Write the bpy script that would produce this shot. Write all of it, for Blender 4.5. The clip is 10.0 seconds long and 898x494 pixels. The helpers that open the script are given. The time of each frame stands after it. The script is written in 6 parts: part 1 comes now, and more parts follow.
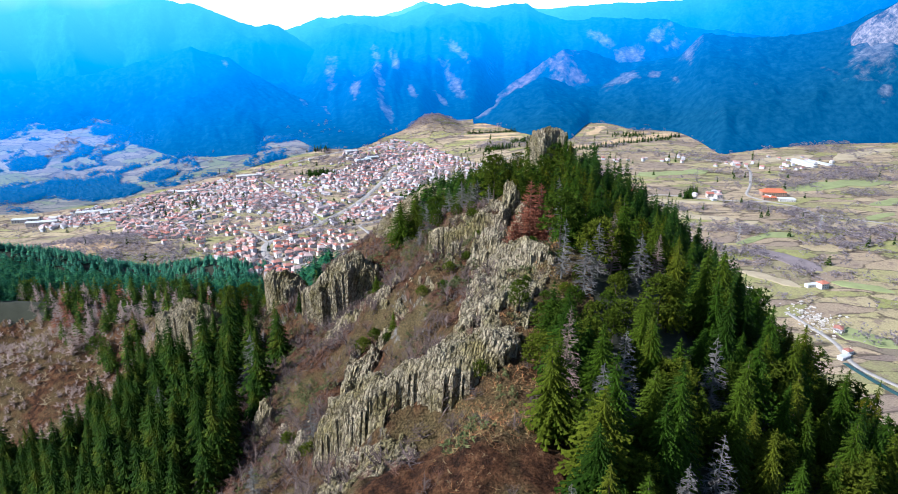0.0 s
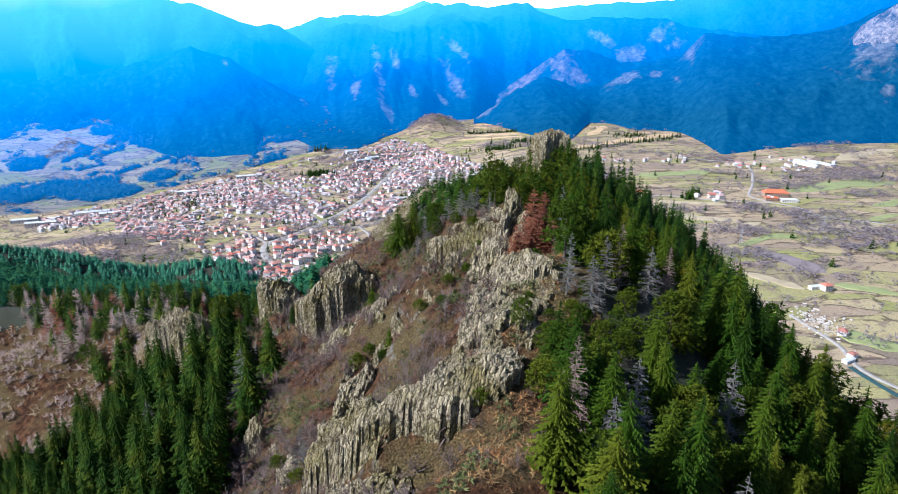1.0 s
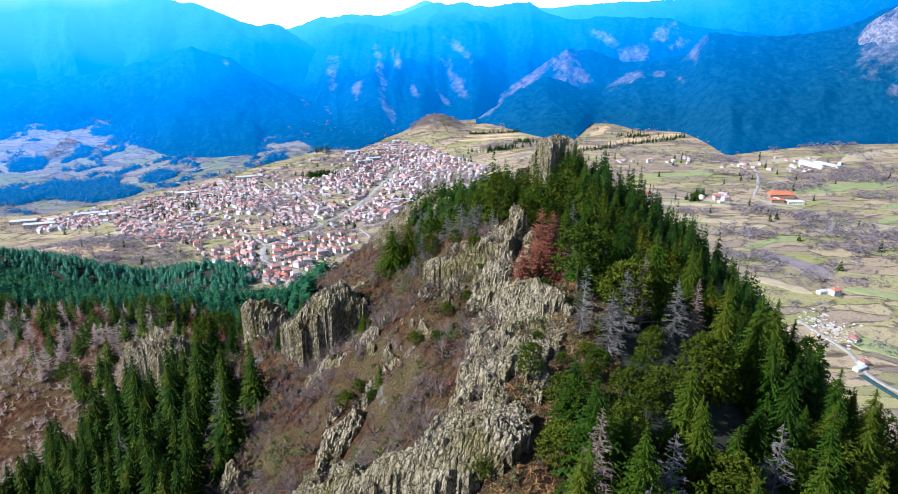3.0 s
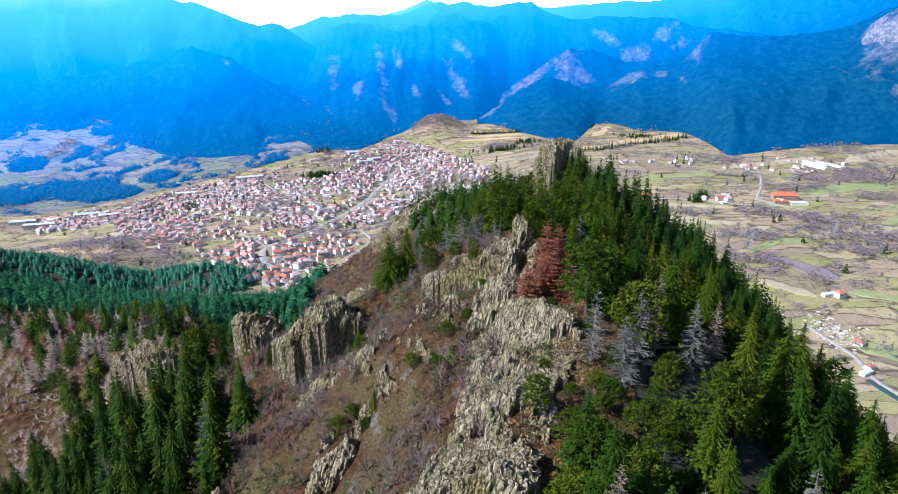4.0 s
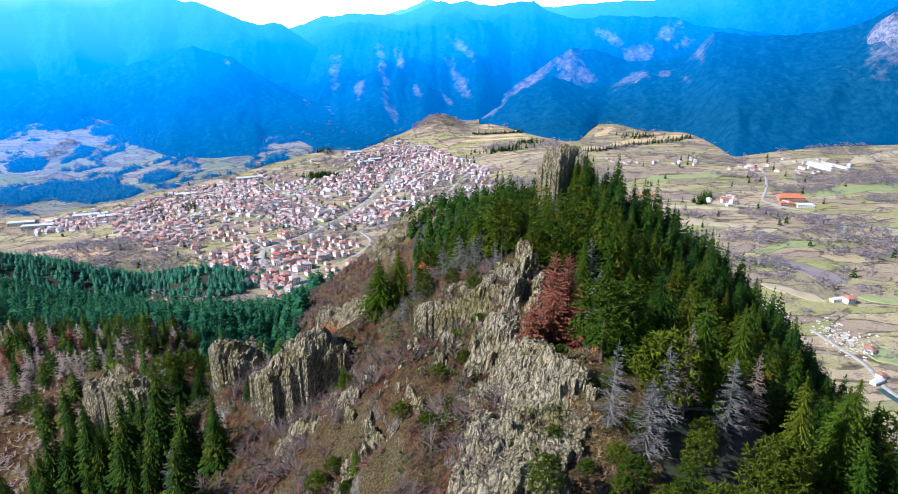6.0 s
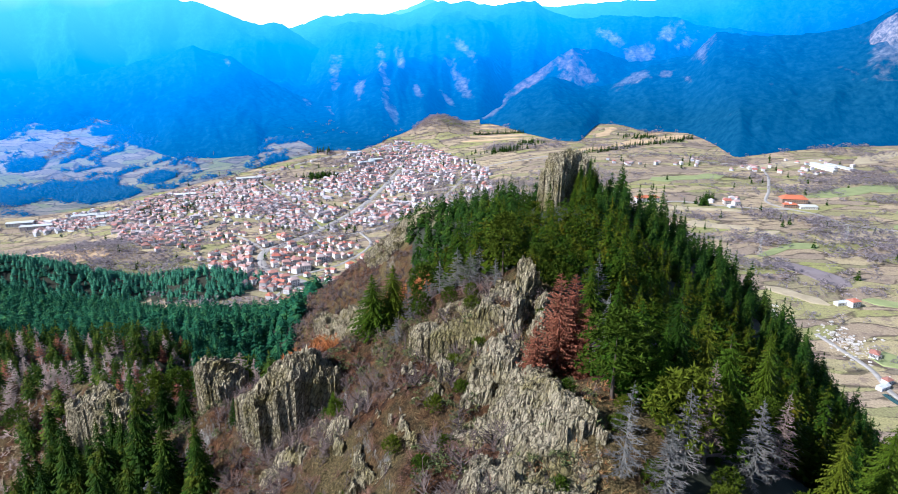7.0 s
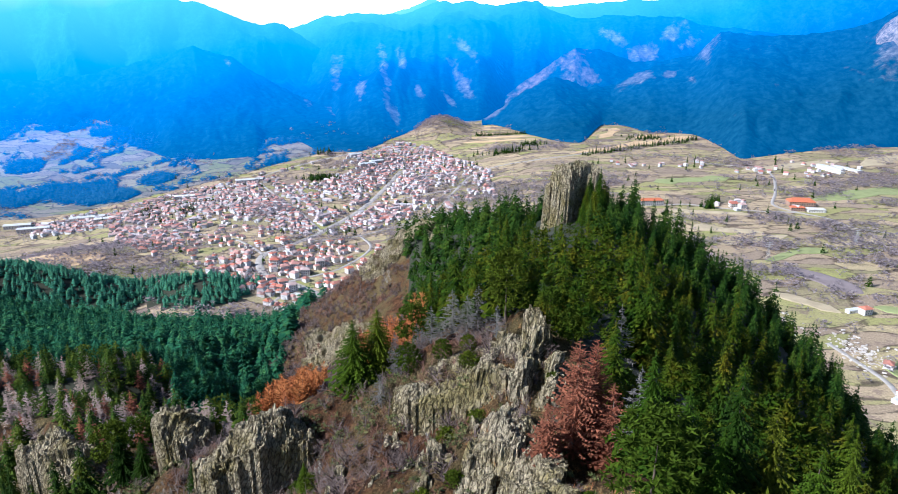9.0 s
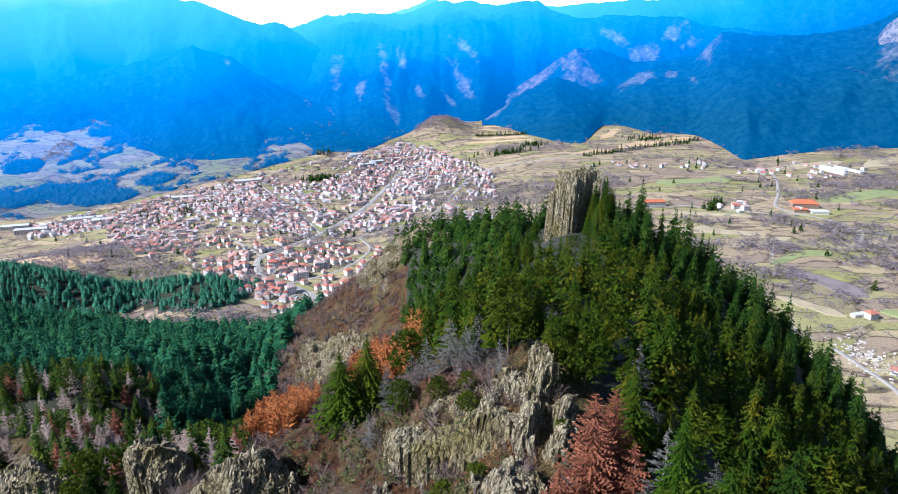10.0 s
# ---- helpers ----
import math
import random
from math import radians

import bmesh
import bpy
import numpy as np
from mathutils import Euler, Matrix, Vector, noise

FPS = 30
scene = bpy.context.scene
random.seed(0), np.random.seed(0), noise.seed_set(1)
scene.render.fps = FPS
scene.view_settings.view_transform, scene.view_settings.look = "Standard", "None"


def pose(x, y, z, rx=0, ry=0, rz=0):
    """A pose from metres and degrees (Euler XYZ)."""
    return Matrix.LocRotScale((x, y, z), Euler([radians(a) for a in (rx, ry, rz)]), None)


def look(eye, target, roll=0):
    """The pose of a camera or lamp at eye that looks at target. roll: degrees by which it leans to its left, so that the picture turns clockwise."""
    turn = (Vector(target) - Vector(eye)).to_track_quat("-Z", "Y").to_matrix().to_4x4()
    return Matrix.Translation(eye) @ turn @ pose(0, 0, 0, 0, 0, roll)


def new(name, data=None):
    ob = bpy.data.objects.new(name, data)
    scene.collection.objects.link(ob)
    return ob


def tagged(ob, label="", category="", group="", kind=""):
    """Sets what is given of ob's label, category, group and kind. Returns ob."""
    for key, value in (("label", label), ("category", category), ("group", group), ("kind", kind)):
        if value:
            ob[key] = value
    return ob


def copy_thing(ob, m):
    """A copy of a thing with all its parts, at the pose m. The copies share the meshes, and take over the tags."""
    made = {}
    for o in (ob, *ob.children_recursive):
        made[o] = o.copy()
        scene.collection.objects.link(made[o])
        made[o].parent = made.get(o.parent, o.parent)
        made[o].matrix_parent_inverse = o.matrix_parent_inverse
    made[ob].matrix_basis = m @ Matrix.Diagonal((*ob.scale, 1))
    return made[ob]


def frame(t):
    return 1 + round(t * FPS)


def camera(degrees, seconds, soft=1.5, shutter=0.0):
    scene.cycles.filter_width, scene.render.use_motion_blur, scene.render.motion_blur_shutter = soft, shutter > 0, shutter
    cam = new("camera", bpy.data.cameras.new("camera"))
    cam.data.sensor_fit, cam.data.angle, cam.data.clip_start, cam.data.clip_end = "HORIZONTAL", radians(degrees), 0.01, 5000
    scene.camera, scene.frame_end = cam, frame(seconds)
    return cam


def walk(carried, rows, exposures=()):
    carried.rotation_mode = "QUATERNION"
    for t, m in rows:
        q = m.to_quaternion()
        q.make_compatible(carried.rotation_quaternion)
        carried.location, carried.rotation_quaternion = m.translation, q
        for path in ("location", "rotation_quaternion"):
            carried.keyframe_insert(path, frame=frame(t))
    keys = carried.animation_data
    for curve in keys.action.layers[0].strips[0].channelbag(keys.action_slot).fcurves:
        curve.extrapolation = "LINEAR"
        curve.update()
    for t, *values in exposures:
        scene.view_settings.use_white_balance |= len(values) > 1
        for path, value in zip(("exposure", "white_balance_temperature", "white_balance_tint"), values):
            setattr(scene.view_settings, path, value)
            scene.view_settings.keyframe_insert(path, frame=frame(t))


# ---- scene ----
cam = camera(69.98, 10.0, soft=0.5)
PATH = [
    (0.0, pose(0.00, 0.00, 310.00, 71.500, 0.000, 0.000)),
    (0.5, pose(0.21, 3.68, 310.09, 71.478, -0.009, 0.032)),
    (1.0, pose(0.41, 7.36, 310.23, 71.471, 0.005, 0.059)),
    (1.5, pose(0.60, 11.00, 310.28, 71.451, 0.030, 0.089)),
    (2.0, pose(0.81, 14.70, 310.37, 71.454, 0.042, 0.127)),
    (2.5, pose(1.00, 18.39, 310.43, 71.445, 0.040, 0.179)),
    (4.0, pose(1.39, 30.55, 310.80, 71.414, 0.029, 0.352)),
    (4.5, pose(1.62, 34.42, 310.86, 71.398, 0.034, 0.389)),
    (5.0, pose(1.91, 38.27, 310.97, 71.399, 0.044, 0.430)),
    (5.5, pose(2.24, 42.04, 311.11, 71.379, 0.042, 0.488)),
    (7.0, pose(3.10, 54.40, 311.75, 71.338, 0.001, 0.613)),
    (7.5, pose(3.40, 59.19, 311.92, 71.334, -0.002, 0.663)),
    (8.0, pose(3.71, 64.23, 312.08, 71.348, -0.011, 0.702)),
    (8.5, pose(4.05, 69.31, 312.20, 71.344, 0.012, 0.739)),
    (9.0, pose(4.32, 74.47, 312.32, 71.328, 0.040, 0.795)),
    (9.5, pose(4.54, 79.93, 312.52, 71.335, 0.026, 0.828)),
    (10.0, pose(4.65, 85.24, 312.65, 71.307, 0.000, 0.843)),
]
walk(cam, PATH, [(0.0, 0.80, 5600, 14), (10.0, 0.80, 5600, 14)])

# ---- light ----
SUN_AZ, SUN_EL = -108.0, 38.0   # degrees, left of the way ahead and above the horizon
world = bpy.data.worlds.new("sky")
scene.world = world
world.use_nodes = True
wn = world.node_tree.nodes
sky = wn.new("ShaderNodeTexSky")
sky.sky_type, sky.sun_disc = "NISHITA", False
sky.sun_elevation, sky.sun_rotation = radians(SUN_EL), radians(SUN_AZ)
sky.air_density, sky.dust_density, sky.ozone_density = 1.0, 0.3, 2.0
veil = wn.new("ShaderNodeVectorMath")          # thin bright cloud over the whole sky
veil.operation = "MULTIPLY_ADD"
veil.inputs[1].default_value = (0.052, 0.052, 0.052)
veil.inputs[2].default_value = (0.020, 0.034, 0.066)
world.node_tree.links.new(sky.outputs[0], veil.inputs[0])
world.node_tree.links.new(veil.outputs[0], wn["Background"].inputs[0])
wn["Background"].inputs[1].default_value = 1.0
sun_data = bpy.data.lights.new("sun", "SUN")
sun_data.energy, sun_data.angle, sun_data.color = 5.0, radians(0.6), (1.0, 0.95, 0.87)
sun = new("sun", sun_data)
sun_dir = Vector((math.sin(radians(SUN_AZ)) * math.cos(radians(SUN_EL)), math.cos(radians(SUN_AZ)) * math.cos(radians(SUN_EL)), math.sin(radians(SUN_EL))))
sun.matrix_world = look(sun_dir * 900, (0, 0, 0))

# ---- materials ----
def material(name):
    m = bpy.data.materials.new(name)
    m.use_nodes = True
    nt = m.node_tree
    return m, nt, nt.nodes["Principled BSDF"]


def node(nt, kind, **inputs):
    n = nt.nodes.new(kind)
    for key, value in inputs.items():
        n.inputs[key.replace("_", " ")].default_value = value
    return n


def ramp(nt, fac, stops, mode="LINEAR"):
    r = nt.nodes.new("ShaderNodeValToRGB")
    r.color_ramp.interpolation = mode
    while len(r.color_ramp.elements) < len(stops):
        r.color_ramp.elements.new(0.5)
    for e, (p, c) in zip(r.color_ramp.elements, stops):
        e.position, e.color = p, (*c, 1)
    nt.links.new(fac, r.inputs[0])
    return r.outputs[0]


def plunge(nt, along=0.12, across=2.4):
    """Places squeezed along the lie of the rock columns, which lean back into the ridge."""
    pos = nt.nodes.new("ShaderNodeNewGeometry").outputs["Position"]
    lie = Vector((0.22, 0.55, 0.80)).normalized()
    dot = nt.nodes.new("ShaderNodeVectorMath")
    dot.operation = "DOT_PRODUCT"
    dot.inputs[1].default_value = lie
    nt.links.new(pos, dot.inputs[0])
    back = nt.nodes.new("ShaderNodeVectorMath")
    back.operation = "SCALE"
    back.inputs[0].default_value = lie * (along - 1)
    nt.links.new(dot.outputs["Value"], back.inputs["Scale"])
    add = nt.nodes.new("ShaderNodeVectorMath")
    nt.links.new(pos, add.inputs[0])
    nt.links.new(back.outputs[0], add.inputs[1])
    return add.outputs[0]


def noise_tex(nt, scale, detail=5.0, rough=0.6, stretch=None, distortion=0.0):
    geo = nt.nodes.new("ShaderNodeNewGeometry")
    n = node(nt, "ShaderNodeTexNoise", Scale=scale, Detail=detail, Roughness=rough, Distortion=distortion)
    src = geo.outputs["Position"]
    if stretch:
        mp = nt.nodes.new("ShaderNodeMapping")
        mp.inputs["Scale"].default_value = stretch
        nt.links.new(src, mp.inputs[0])
        src = mp.outputs[0]
    nt.links.new(src, n.inputs["Vector"])
    return n.outputs["Fac"]


def mix(nt, fac, a, b, mode="MIX"):
    m = nt.nodes.new("ShaderNodeMix")
    m.data_type, m.blend_type = "RGBA", mode
    for sock, v in ((m.inputs[0], fac), (m.inputs[6], a), (m.inputs[7], b)):
        if isinstance(v, tuple):
            sock.default_value = (*v, 1) if len(v) == 3 else v
        elif isinstance(v, (int, float)):
            sock.default_value = v
        else:
            nt.links.new(v, sock)
    return m.outputs[2]


def math_node(nt, op, a, b=0.0, clamp=False):
    m = nt.nodes.new("ShaderNodeMath")
    m.operation, m.use_clamp = op, clamp
    for sock, v in zip(m.inputs, (a, b)):
        if isinstance(v, (int, float)):
            sock.default_value = v
        else:
            nt.links.new(v, sock)
    return m.outputs[0]


def bump(nt, bsdf, height, strength, distance):
    b = node(nt, "ShaderNodeBump", Strength=strength, Distance=distance)
    nt.links.new(height, b.inputs["Height"])
    nt.links.new(b.outputs[0], bsdf.inputs["Normal"])


def island_random(nt):
    return nt.nodes.new("ShaderNodeNewGeometry").outputs["Random Per Island"]


def object_random(nt):
    return nt.nodes.new("ShaderNodeObjectInfo").outputs["Random"]


def column_joints(nt, scale):
    """Dark upright joints between columns: 0 in a joint, 1 on a face."""
    mp = nt.nodes.new("ShaderNodeMapping")
    mp.inputs["Scale"].default_value = (scale, scale, scale)
    warp = node(nt, "ShaderNodeTexNoise", Scale=1.3, Detail=3.0)
    pos = nt.nodes.new("ShaderNodeNewGeometry").outputs["Position"]
    nt.links.new(pos, warp.inputs["Vector"])
    add = nt.nodes.new("ShaderNodeVectorMath")
    add.operation = "MULTIPLY_ADD"
    add.inputs[1].default_value = (0.8, 0.8, 0.8)
    nt.links.new(warp.outputs["Color"], add.inputs[0])
    nt.links.new(plunge(nt), add.inputs[2])
    nt.links.new(add.outputs[0], mp.inputs[0])
    vor = nt.nodes.new("ShaderNodeTexVoronoi")
    vor.feature = "DISTANCE_TO_EDGE"
    vor.inputs["Scale"].default_value = 1.0
    nt.links.new(mp.outputs[0], vor.inputs["Vector"])
    return vor.outputs["Distance"]


def rock_material(name, dark, mid, light, lichen):
    """Columnar volcanic rock: upright cracks, pale weathered faces, dark joints, yellowish lichen."""
    m, nt, b = material(name)
    cn = node(nt, "ShaderNodeTexNoise", Scale=2.2, Detail=7.0, Roughness=0.72)
    nt.links.new(plunge(nt), cn.inputs["Vector"])
    cracks = cn.outputs["Fac"]
    fine = noise_tex(nt, 5.5, 7, 0.78, (1.0, 1.0, 0.45))
    big = noise_tex(nt, 0.14, 5, 0.65)
    joints = column_joints(nt, 1.25)
    base = ramp(nt, cracks, [(0.29, dark), (0.40, mid), (0.54, light)])
    spots = ramp(nt, fine, [(0.40, (0.55, 0.54, 0.52)), (0.60, (1.4, 1.36, 1.28))])
    base = mix(nt, 1.0, base, spots, "MULTIPLY")
    moss = ramp(nt, math_node(nt, "ADD", math_node(nt, "MULTIPLY", big, 0.7), math_node(nt, "MULTIPLY", fine, 0.3)), [(0.46, (0, 0, 0)), (0.60, (0.85, 0.85, 0.85))])
    colour = mix(nt, moss, base, mix(nt, 1.0, lichen, spots, "MULTIPLY"))
    colour = mix(nt, 1.0, colour, ramp(nt, joints, [(0.02, (0.30, 0.29, 0.27)), (0.10, (1, 1, 1))]), "MULTIPLY")
    nt.links.new(colour, b.inputs["Base Color"])
    b.inputs["Roughness"].default_value = 0.95
    b.inputs["Specular IOR Level"].default_value = 0.12
    h = math_node(nt, "ADD", math_node(nt, "MULTIPLY", cracks, 1.6), math_node(nt, "MULTIPLY", fine, 0.6))
    h = math_node(nt, "ADD", h, math_node(nt, "MULTIPLY", math_node(nt, "MINIMUM", joints, 0.25), 3.0))
    bump(nt, b, h, 1.0, 1.0)
    return m


def foliage(name, stops, rough=0.7, per_object=True, translucent=0.25):
    """Needles or leaves: one of several greens for each tree, with lighter and darker sprays."""
    m, nt, b = material(name)
    rnd = object_random(nt) if per_object else math_node(nt, "MULTIPLY", math_node(nt, "SUBTRACT", noise_tex(nt, 0.24, 2, 0.6), 0.3), 2.5, True)
    base = ramp(nt, rnd, stops)
    spray = island_random(nt)
    base = mix(nt, 1.0, base, ramp(nt, spray, [(0.0, (0.6, 0.62, 0.6)), (1.0, (1.35, 1.3, 1.2))]), "MULTIPLY")
    grain = noise_tex(nt, 2.2, 4, 0.7)
    base = mix(nt, 1.0, base, ramp(nt, grain, [(0.3, (0.65, 0.65, 0.65)), (0.75, (1.3, 1.3, 1.25))]), "MULTIPLY")
    nt.links.new(base, b.inputs["Base Color"])
    b.inputs["Roughness"].default_value = rough
    b.inputs["Specular IOR Level"].default_value = 0.04
    t = nt.nodes.new("ShaderNodeBsdfTranslucent")
    nt.links.new(base, t.inputs[0])
    mx = nt.nodes.new("ShaderNodeMixShader")
    mx.inputs[0].default_value = translucent
    nt.links.new(b.outputs[0], mx.inputs[1])
    nt.links.new(t.outputs[0], mx.inputs[2])
    nt.links.new(mx.outputs[0], nt.nodes["Material Output"].inputs[0])
    return m


def plain(name, stops, rough=0.85, scale=1.0, random="island"):
    """Painted or rendered surface: colour by piece, with soft stains."""
    m, nt, b = material(name)
    rnd = object_random(nt) if random == "object" else island_random(nt)
    base = ramp(nt, rnd, stops)
    stain = noise_tex(nt, scale, 5, 0.65)
    base = mix(nt, 1.0, base, ramp(nt, stain, [(0.3, (0.78, 0.77, 0.75)), (0.7, (1.1, 1.1, 1.1))]), "MULTIPLY")
    nt.links.new(base, b.inputs["Base Color"])
    b.inputs["Roughness"].default_value = rough
    return m


ROCK = rock_material("columnar_rock", (0.044, 0.037, 0.027), (0.345, 0.298, 0.205), (0.66, 0.585, 0.42), (0.29, 0.25, 0.095))


def hillside_material():
    """Dry leaf litter, pale grass and bare stone on the ridge; stone where it is steep."""
    m, nt, b = material("hillside_litter")
    big = noise_tex(nt, 0.07, 5, 0.6)
    mid = noise_tex(nt, 0.5, 6, 0.7)
    fine = noise_tex(nt, 3.0, 6, 0.75)
    litter = ramp(nt, mid, [(0.36, (0.022, 0.013, 0.009)), (0.47, (0.070, 0.033, 0.017)), (0.57, (0.14, 0.066, 0.030)), (0.72, (0.22, 0.13, 0.065))])
    grass = ramp(nt, fine, [(0.3, (0.075, 0.062, 0.024)), (0.7, (0.21, 0.155, 0.07))])
    colour = mix(nt, ramp(nt, big, [(0.42, (0, 0, 0)), (0.60, (1, 1, 1))]), litter, grass)
    cracks = noise_tex(nt, 0.9, 6, 0.7, (1.4, 1.4, 0.18))
    stone = ramp(nt, cracks, [(0.30, (0.07, 0.066, 0.062)), (0.47, (0.22, 0.205, 0.18)), (0.68, (0.40, 0.38, 0.33))])
    geo = nt.nodes.new("ShaderNodeNewGeometry")
    sep = nt.nodes.new("ShaderNodeSeparateXYZ")
    nt.links.new(geo.outputs["True Normal"], sep.inputs[0])
    steep = math_node(nt, "ADD", sep.outputs[2], math_node(nt, "MULTIPLY", math_node(nt, "SUBTRACT", mid, 0.5), 0.9))
    colour = mix(nt, ramp(nt, steep, [(0.40, (1, 1, 1)), (0.54, (0, 0, 0))]), colour, stone)
    colour = mix(nt, 1.0, colour, ramp(nt, fine, [(0.36, (0.4, 0.4, 0.4)), (0.64, (1.35, 1.35, 1.35))]), "MULTIPLY")
    nt.links.new(colour, b.inputs["Base Color"])
    b.inputs["Roughness"].default_value = 0.95
    b.inputs["Specular IOR Level"].default_value = 0.1
    bump(nt, b, math_node(nt, "ADD", math_node(nt, "ADD", fine, mid), cracks), 1.0, 0.8)
    return m


def haze_glow(nt):
    """Haze for far land, painted as an emission colour: bluer and stronger with distance, height and nearness to the
    sun's side.
    """
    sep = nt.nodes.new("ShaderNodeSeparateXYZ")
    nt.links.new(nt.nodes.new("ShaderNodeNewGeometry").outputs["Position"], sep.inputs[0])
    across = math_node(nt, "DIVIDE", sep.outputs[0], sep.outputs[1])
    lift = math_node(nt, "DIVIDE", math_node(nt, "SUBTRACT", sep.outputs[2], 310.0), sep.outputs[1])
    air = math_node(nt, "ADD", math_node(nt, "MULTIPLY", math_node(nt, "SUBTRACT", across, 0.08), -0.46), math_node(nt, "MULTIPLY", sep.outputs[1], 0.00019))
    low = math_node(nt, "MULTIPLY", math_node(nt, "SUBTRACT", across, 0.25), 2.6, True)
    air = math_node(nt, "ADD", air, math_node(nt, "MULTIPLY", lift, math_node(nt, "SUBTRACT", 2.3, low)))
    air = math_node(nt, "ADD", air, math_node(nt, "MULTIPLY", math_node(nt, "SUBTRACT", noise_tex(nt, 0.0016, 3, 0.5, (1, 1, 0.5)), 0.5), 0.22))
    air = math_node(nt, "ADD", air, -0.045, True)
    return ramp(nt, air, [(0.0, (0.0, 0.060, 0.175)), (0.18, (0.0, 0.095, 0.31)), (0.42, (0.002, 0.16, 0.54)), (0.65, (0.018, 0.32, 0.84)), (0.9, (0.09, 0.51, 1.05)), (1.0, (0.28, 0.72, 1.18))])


def valley_material(name, far=False):
    """Patchwork of winter meadows, ploughed strips and rough pasture; far: with distance haze painted in."""
    m, nt, b = material(name)
    geo = nt.nodes.new("ShaderNodeNewGeometry")
    warp = node(nt, "ShaderNodeTexNoise", Scale=0.006, Detail=3.0)
    nt.links.new(geo.outputs["Position"], warp.inputs["Vector"])
    add = nt.nodes.new("ShaderNodeVectorMath")
    add.operation = "MULTIPLY_ADD"
    add.inputs[1].default_value = (120, 120, 0)
    nt.links.new(warp.outputs["Color"], add.inputs[0])
    nt.links.new(geo.outputs["Position"], add.inputs[2])
    mp = nt.nodes.new("ShaderNodeMapping")
    mp.inputs["Scale"].default_value = (0.012, 0.036, 0.0)
    mp.inputs["Rotation"].default_value = (0, 0, 0.25)
    nt.links.new(add.outputs[0], mp.inputs[0])
    cell = nt.nodes.new("ShaderNodeTexVoronoi")
    cell.inputs["Scale"].default_value = 1.0
    nt.links.new(mp.outputs[0], cell.inputs["Vector"])
    edge = nt.nodes.new("ShaderNodeTexVoronoi")
    edge.feature = "DISTANCE_TO_EDGE"
    edge.inputs["Scale"].default_value = 1.0
    nt.links.new(mp.outputs[0], edge.inputs["Vector"])
    sep = nt.nodes.new("ShaderNodeSeparateColor")
    nt.links.new(cell.outputs["Color"], sep.inputs[0])
    fields = ramp(nt, sep.outputs[0], [(0.0, (0.40, 0.33, 0.215)), (0.2, (0.29, 0.24, 0.185)), (0.38, (0.28, 0.30, 0.11)), (0.54, (0.47, 0.39, 0.26)),
                                       (0.70, (0.20, 0.165, 0.15)), (0.78, (0.31, 0.325, 0.125)), (0.9, (0.42, 0.35, 0.23))])
    broad = noise_tex(nt, 0.012, 5, 0.65)
    scrub = noise_tex(nt, 0.05, 6, 0.75)
    fine = noise_tex(nt, 0.5, 5, 0.7)
    colour = mix(nt, ramp(nt, scrub, [(0.52, (0, 0, 0)), (0.62, (0.75, 0.75, 0.75))]), fields, (0.20, 0.155, 0.14))
    colour = mix(nt, ramp(nt, broad, [(0.55, (0, 0, 0)), (0.7, (0.6, 0.6, 0.6))]), colour, (0.30, 0.25, 0.185))
    colour = mix(nt, math_node(nt, "MULTIPLY", ramp(nt, edge.outputs["Distance"], [(0.02, (0.8, 0.8, 0.8)), (0.06, (0, 0, 0))]), ramp(nt, scrub, [(0.42, (0, 0, 0)), (0.5, (1, 1, 1))])), colour, (0.085, 0.07, 0.055))
    colour = mix(nt, 1.0, colour, ramp(nt, fine, [(0.3, (0.55, 0.55, 0.55)), (0.7, (1.15, 1.15, 1.15))]), "MULTIPLY")
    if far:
        # painted haze: a darker blue-grey tint, and a glow that grows with distance
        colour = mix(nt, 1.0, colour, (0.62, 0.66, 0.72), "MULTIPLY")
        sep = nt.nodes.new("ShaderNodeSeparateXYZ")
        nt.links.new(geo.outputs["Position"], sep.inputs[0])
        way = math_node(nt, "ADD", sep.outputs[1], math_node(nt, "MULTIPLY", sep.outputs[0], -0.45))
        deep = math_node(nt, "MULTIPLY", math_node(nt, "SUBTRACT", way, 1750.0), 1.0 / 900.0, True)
        nt.links.new(haze_glow(nt), b.inputs["Emission Color"])
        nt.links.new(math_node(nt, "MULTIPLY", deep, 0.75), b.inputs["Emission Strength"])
    else:
        colour = mix(nt, 1.0, colour, (1.02, 0.97, 0.93), "MULTIPLY")
    nt.links.new(colour, b.inputs["Base Color"])
    b.inputs["Roughness"].default_value = 0.95
    b.inputs["Specular IOR Level"].default_value = 0.1
    return m




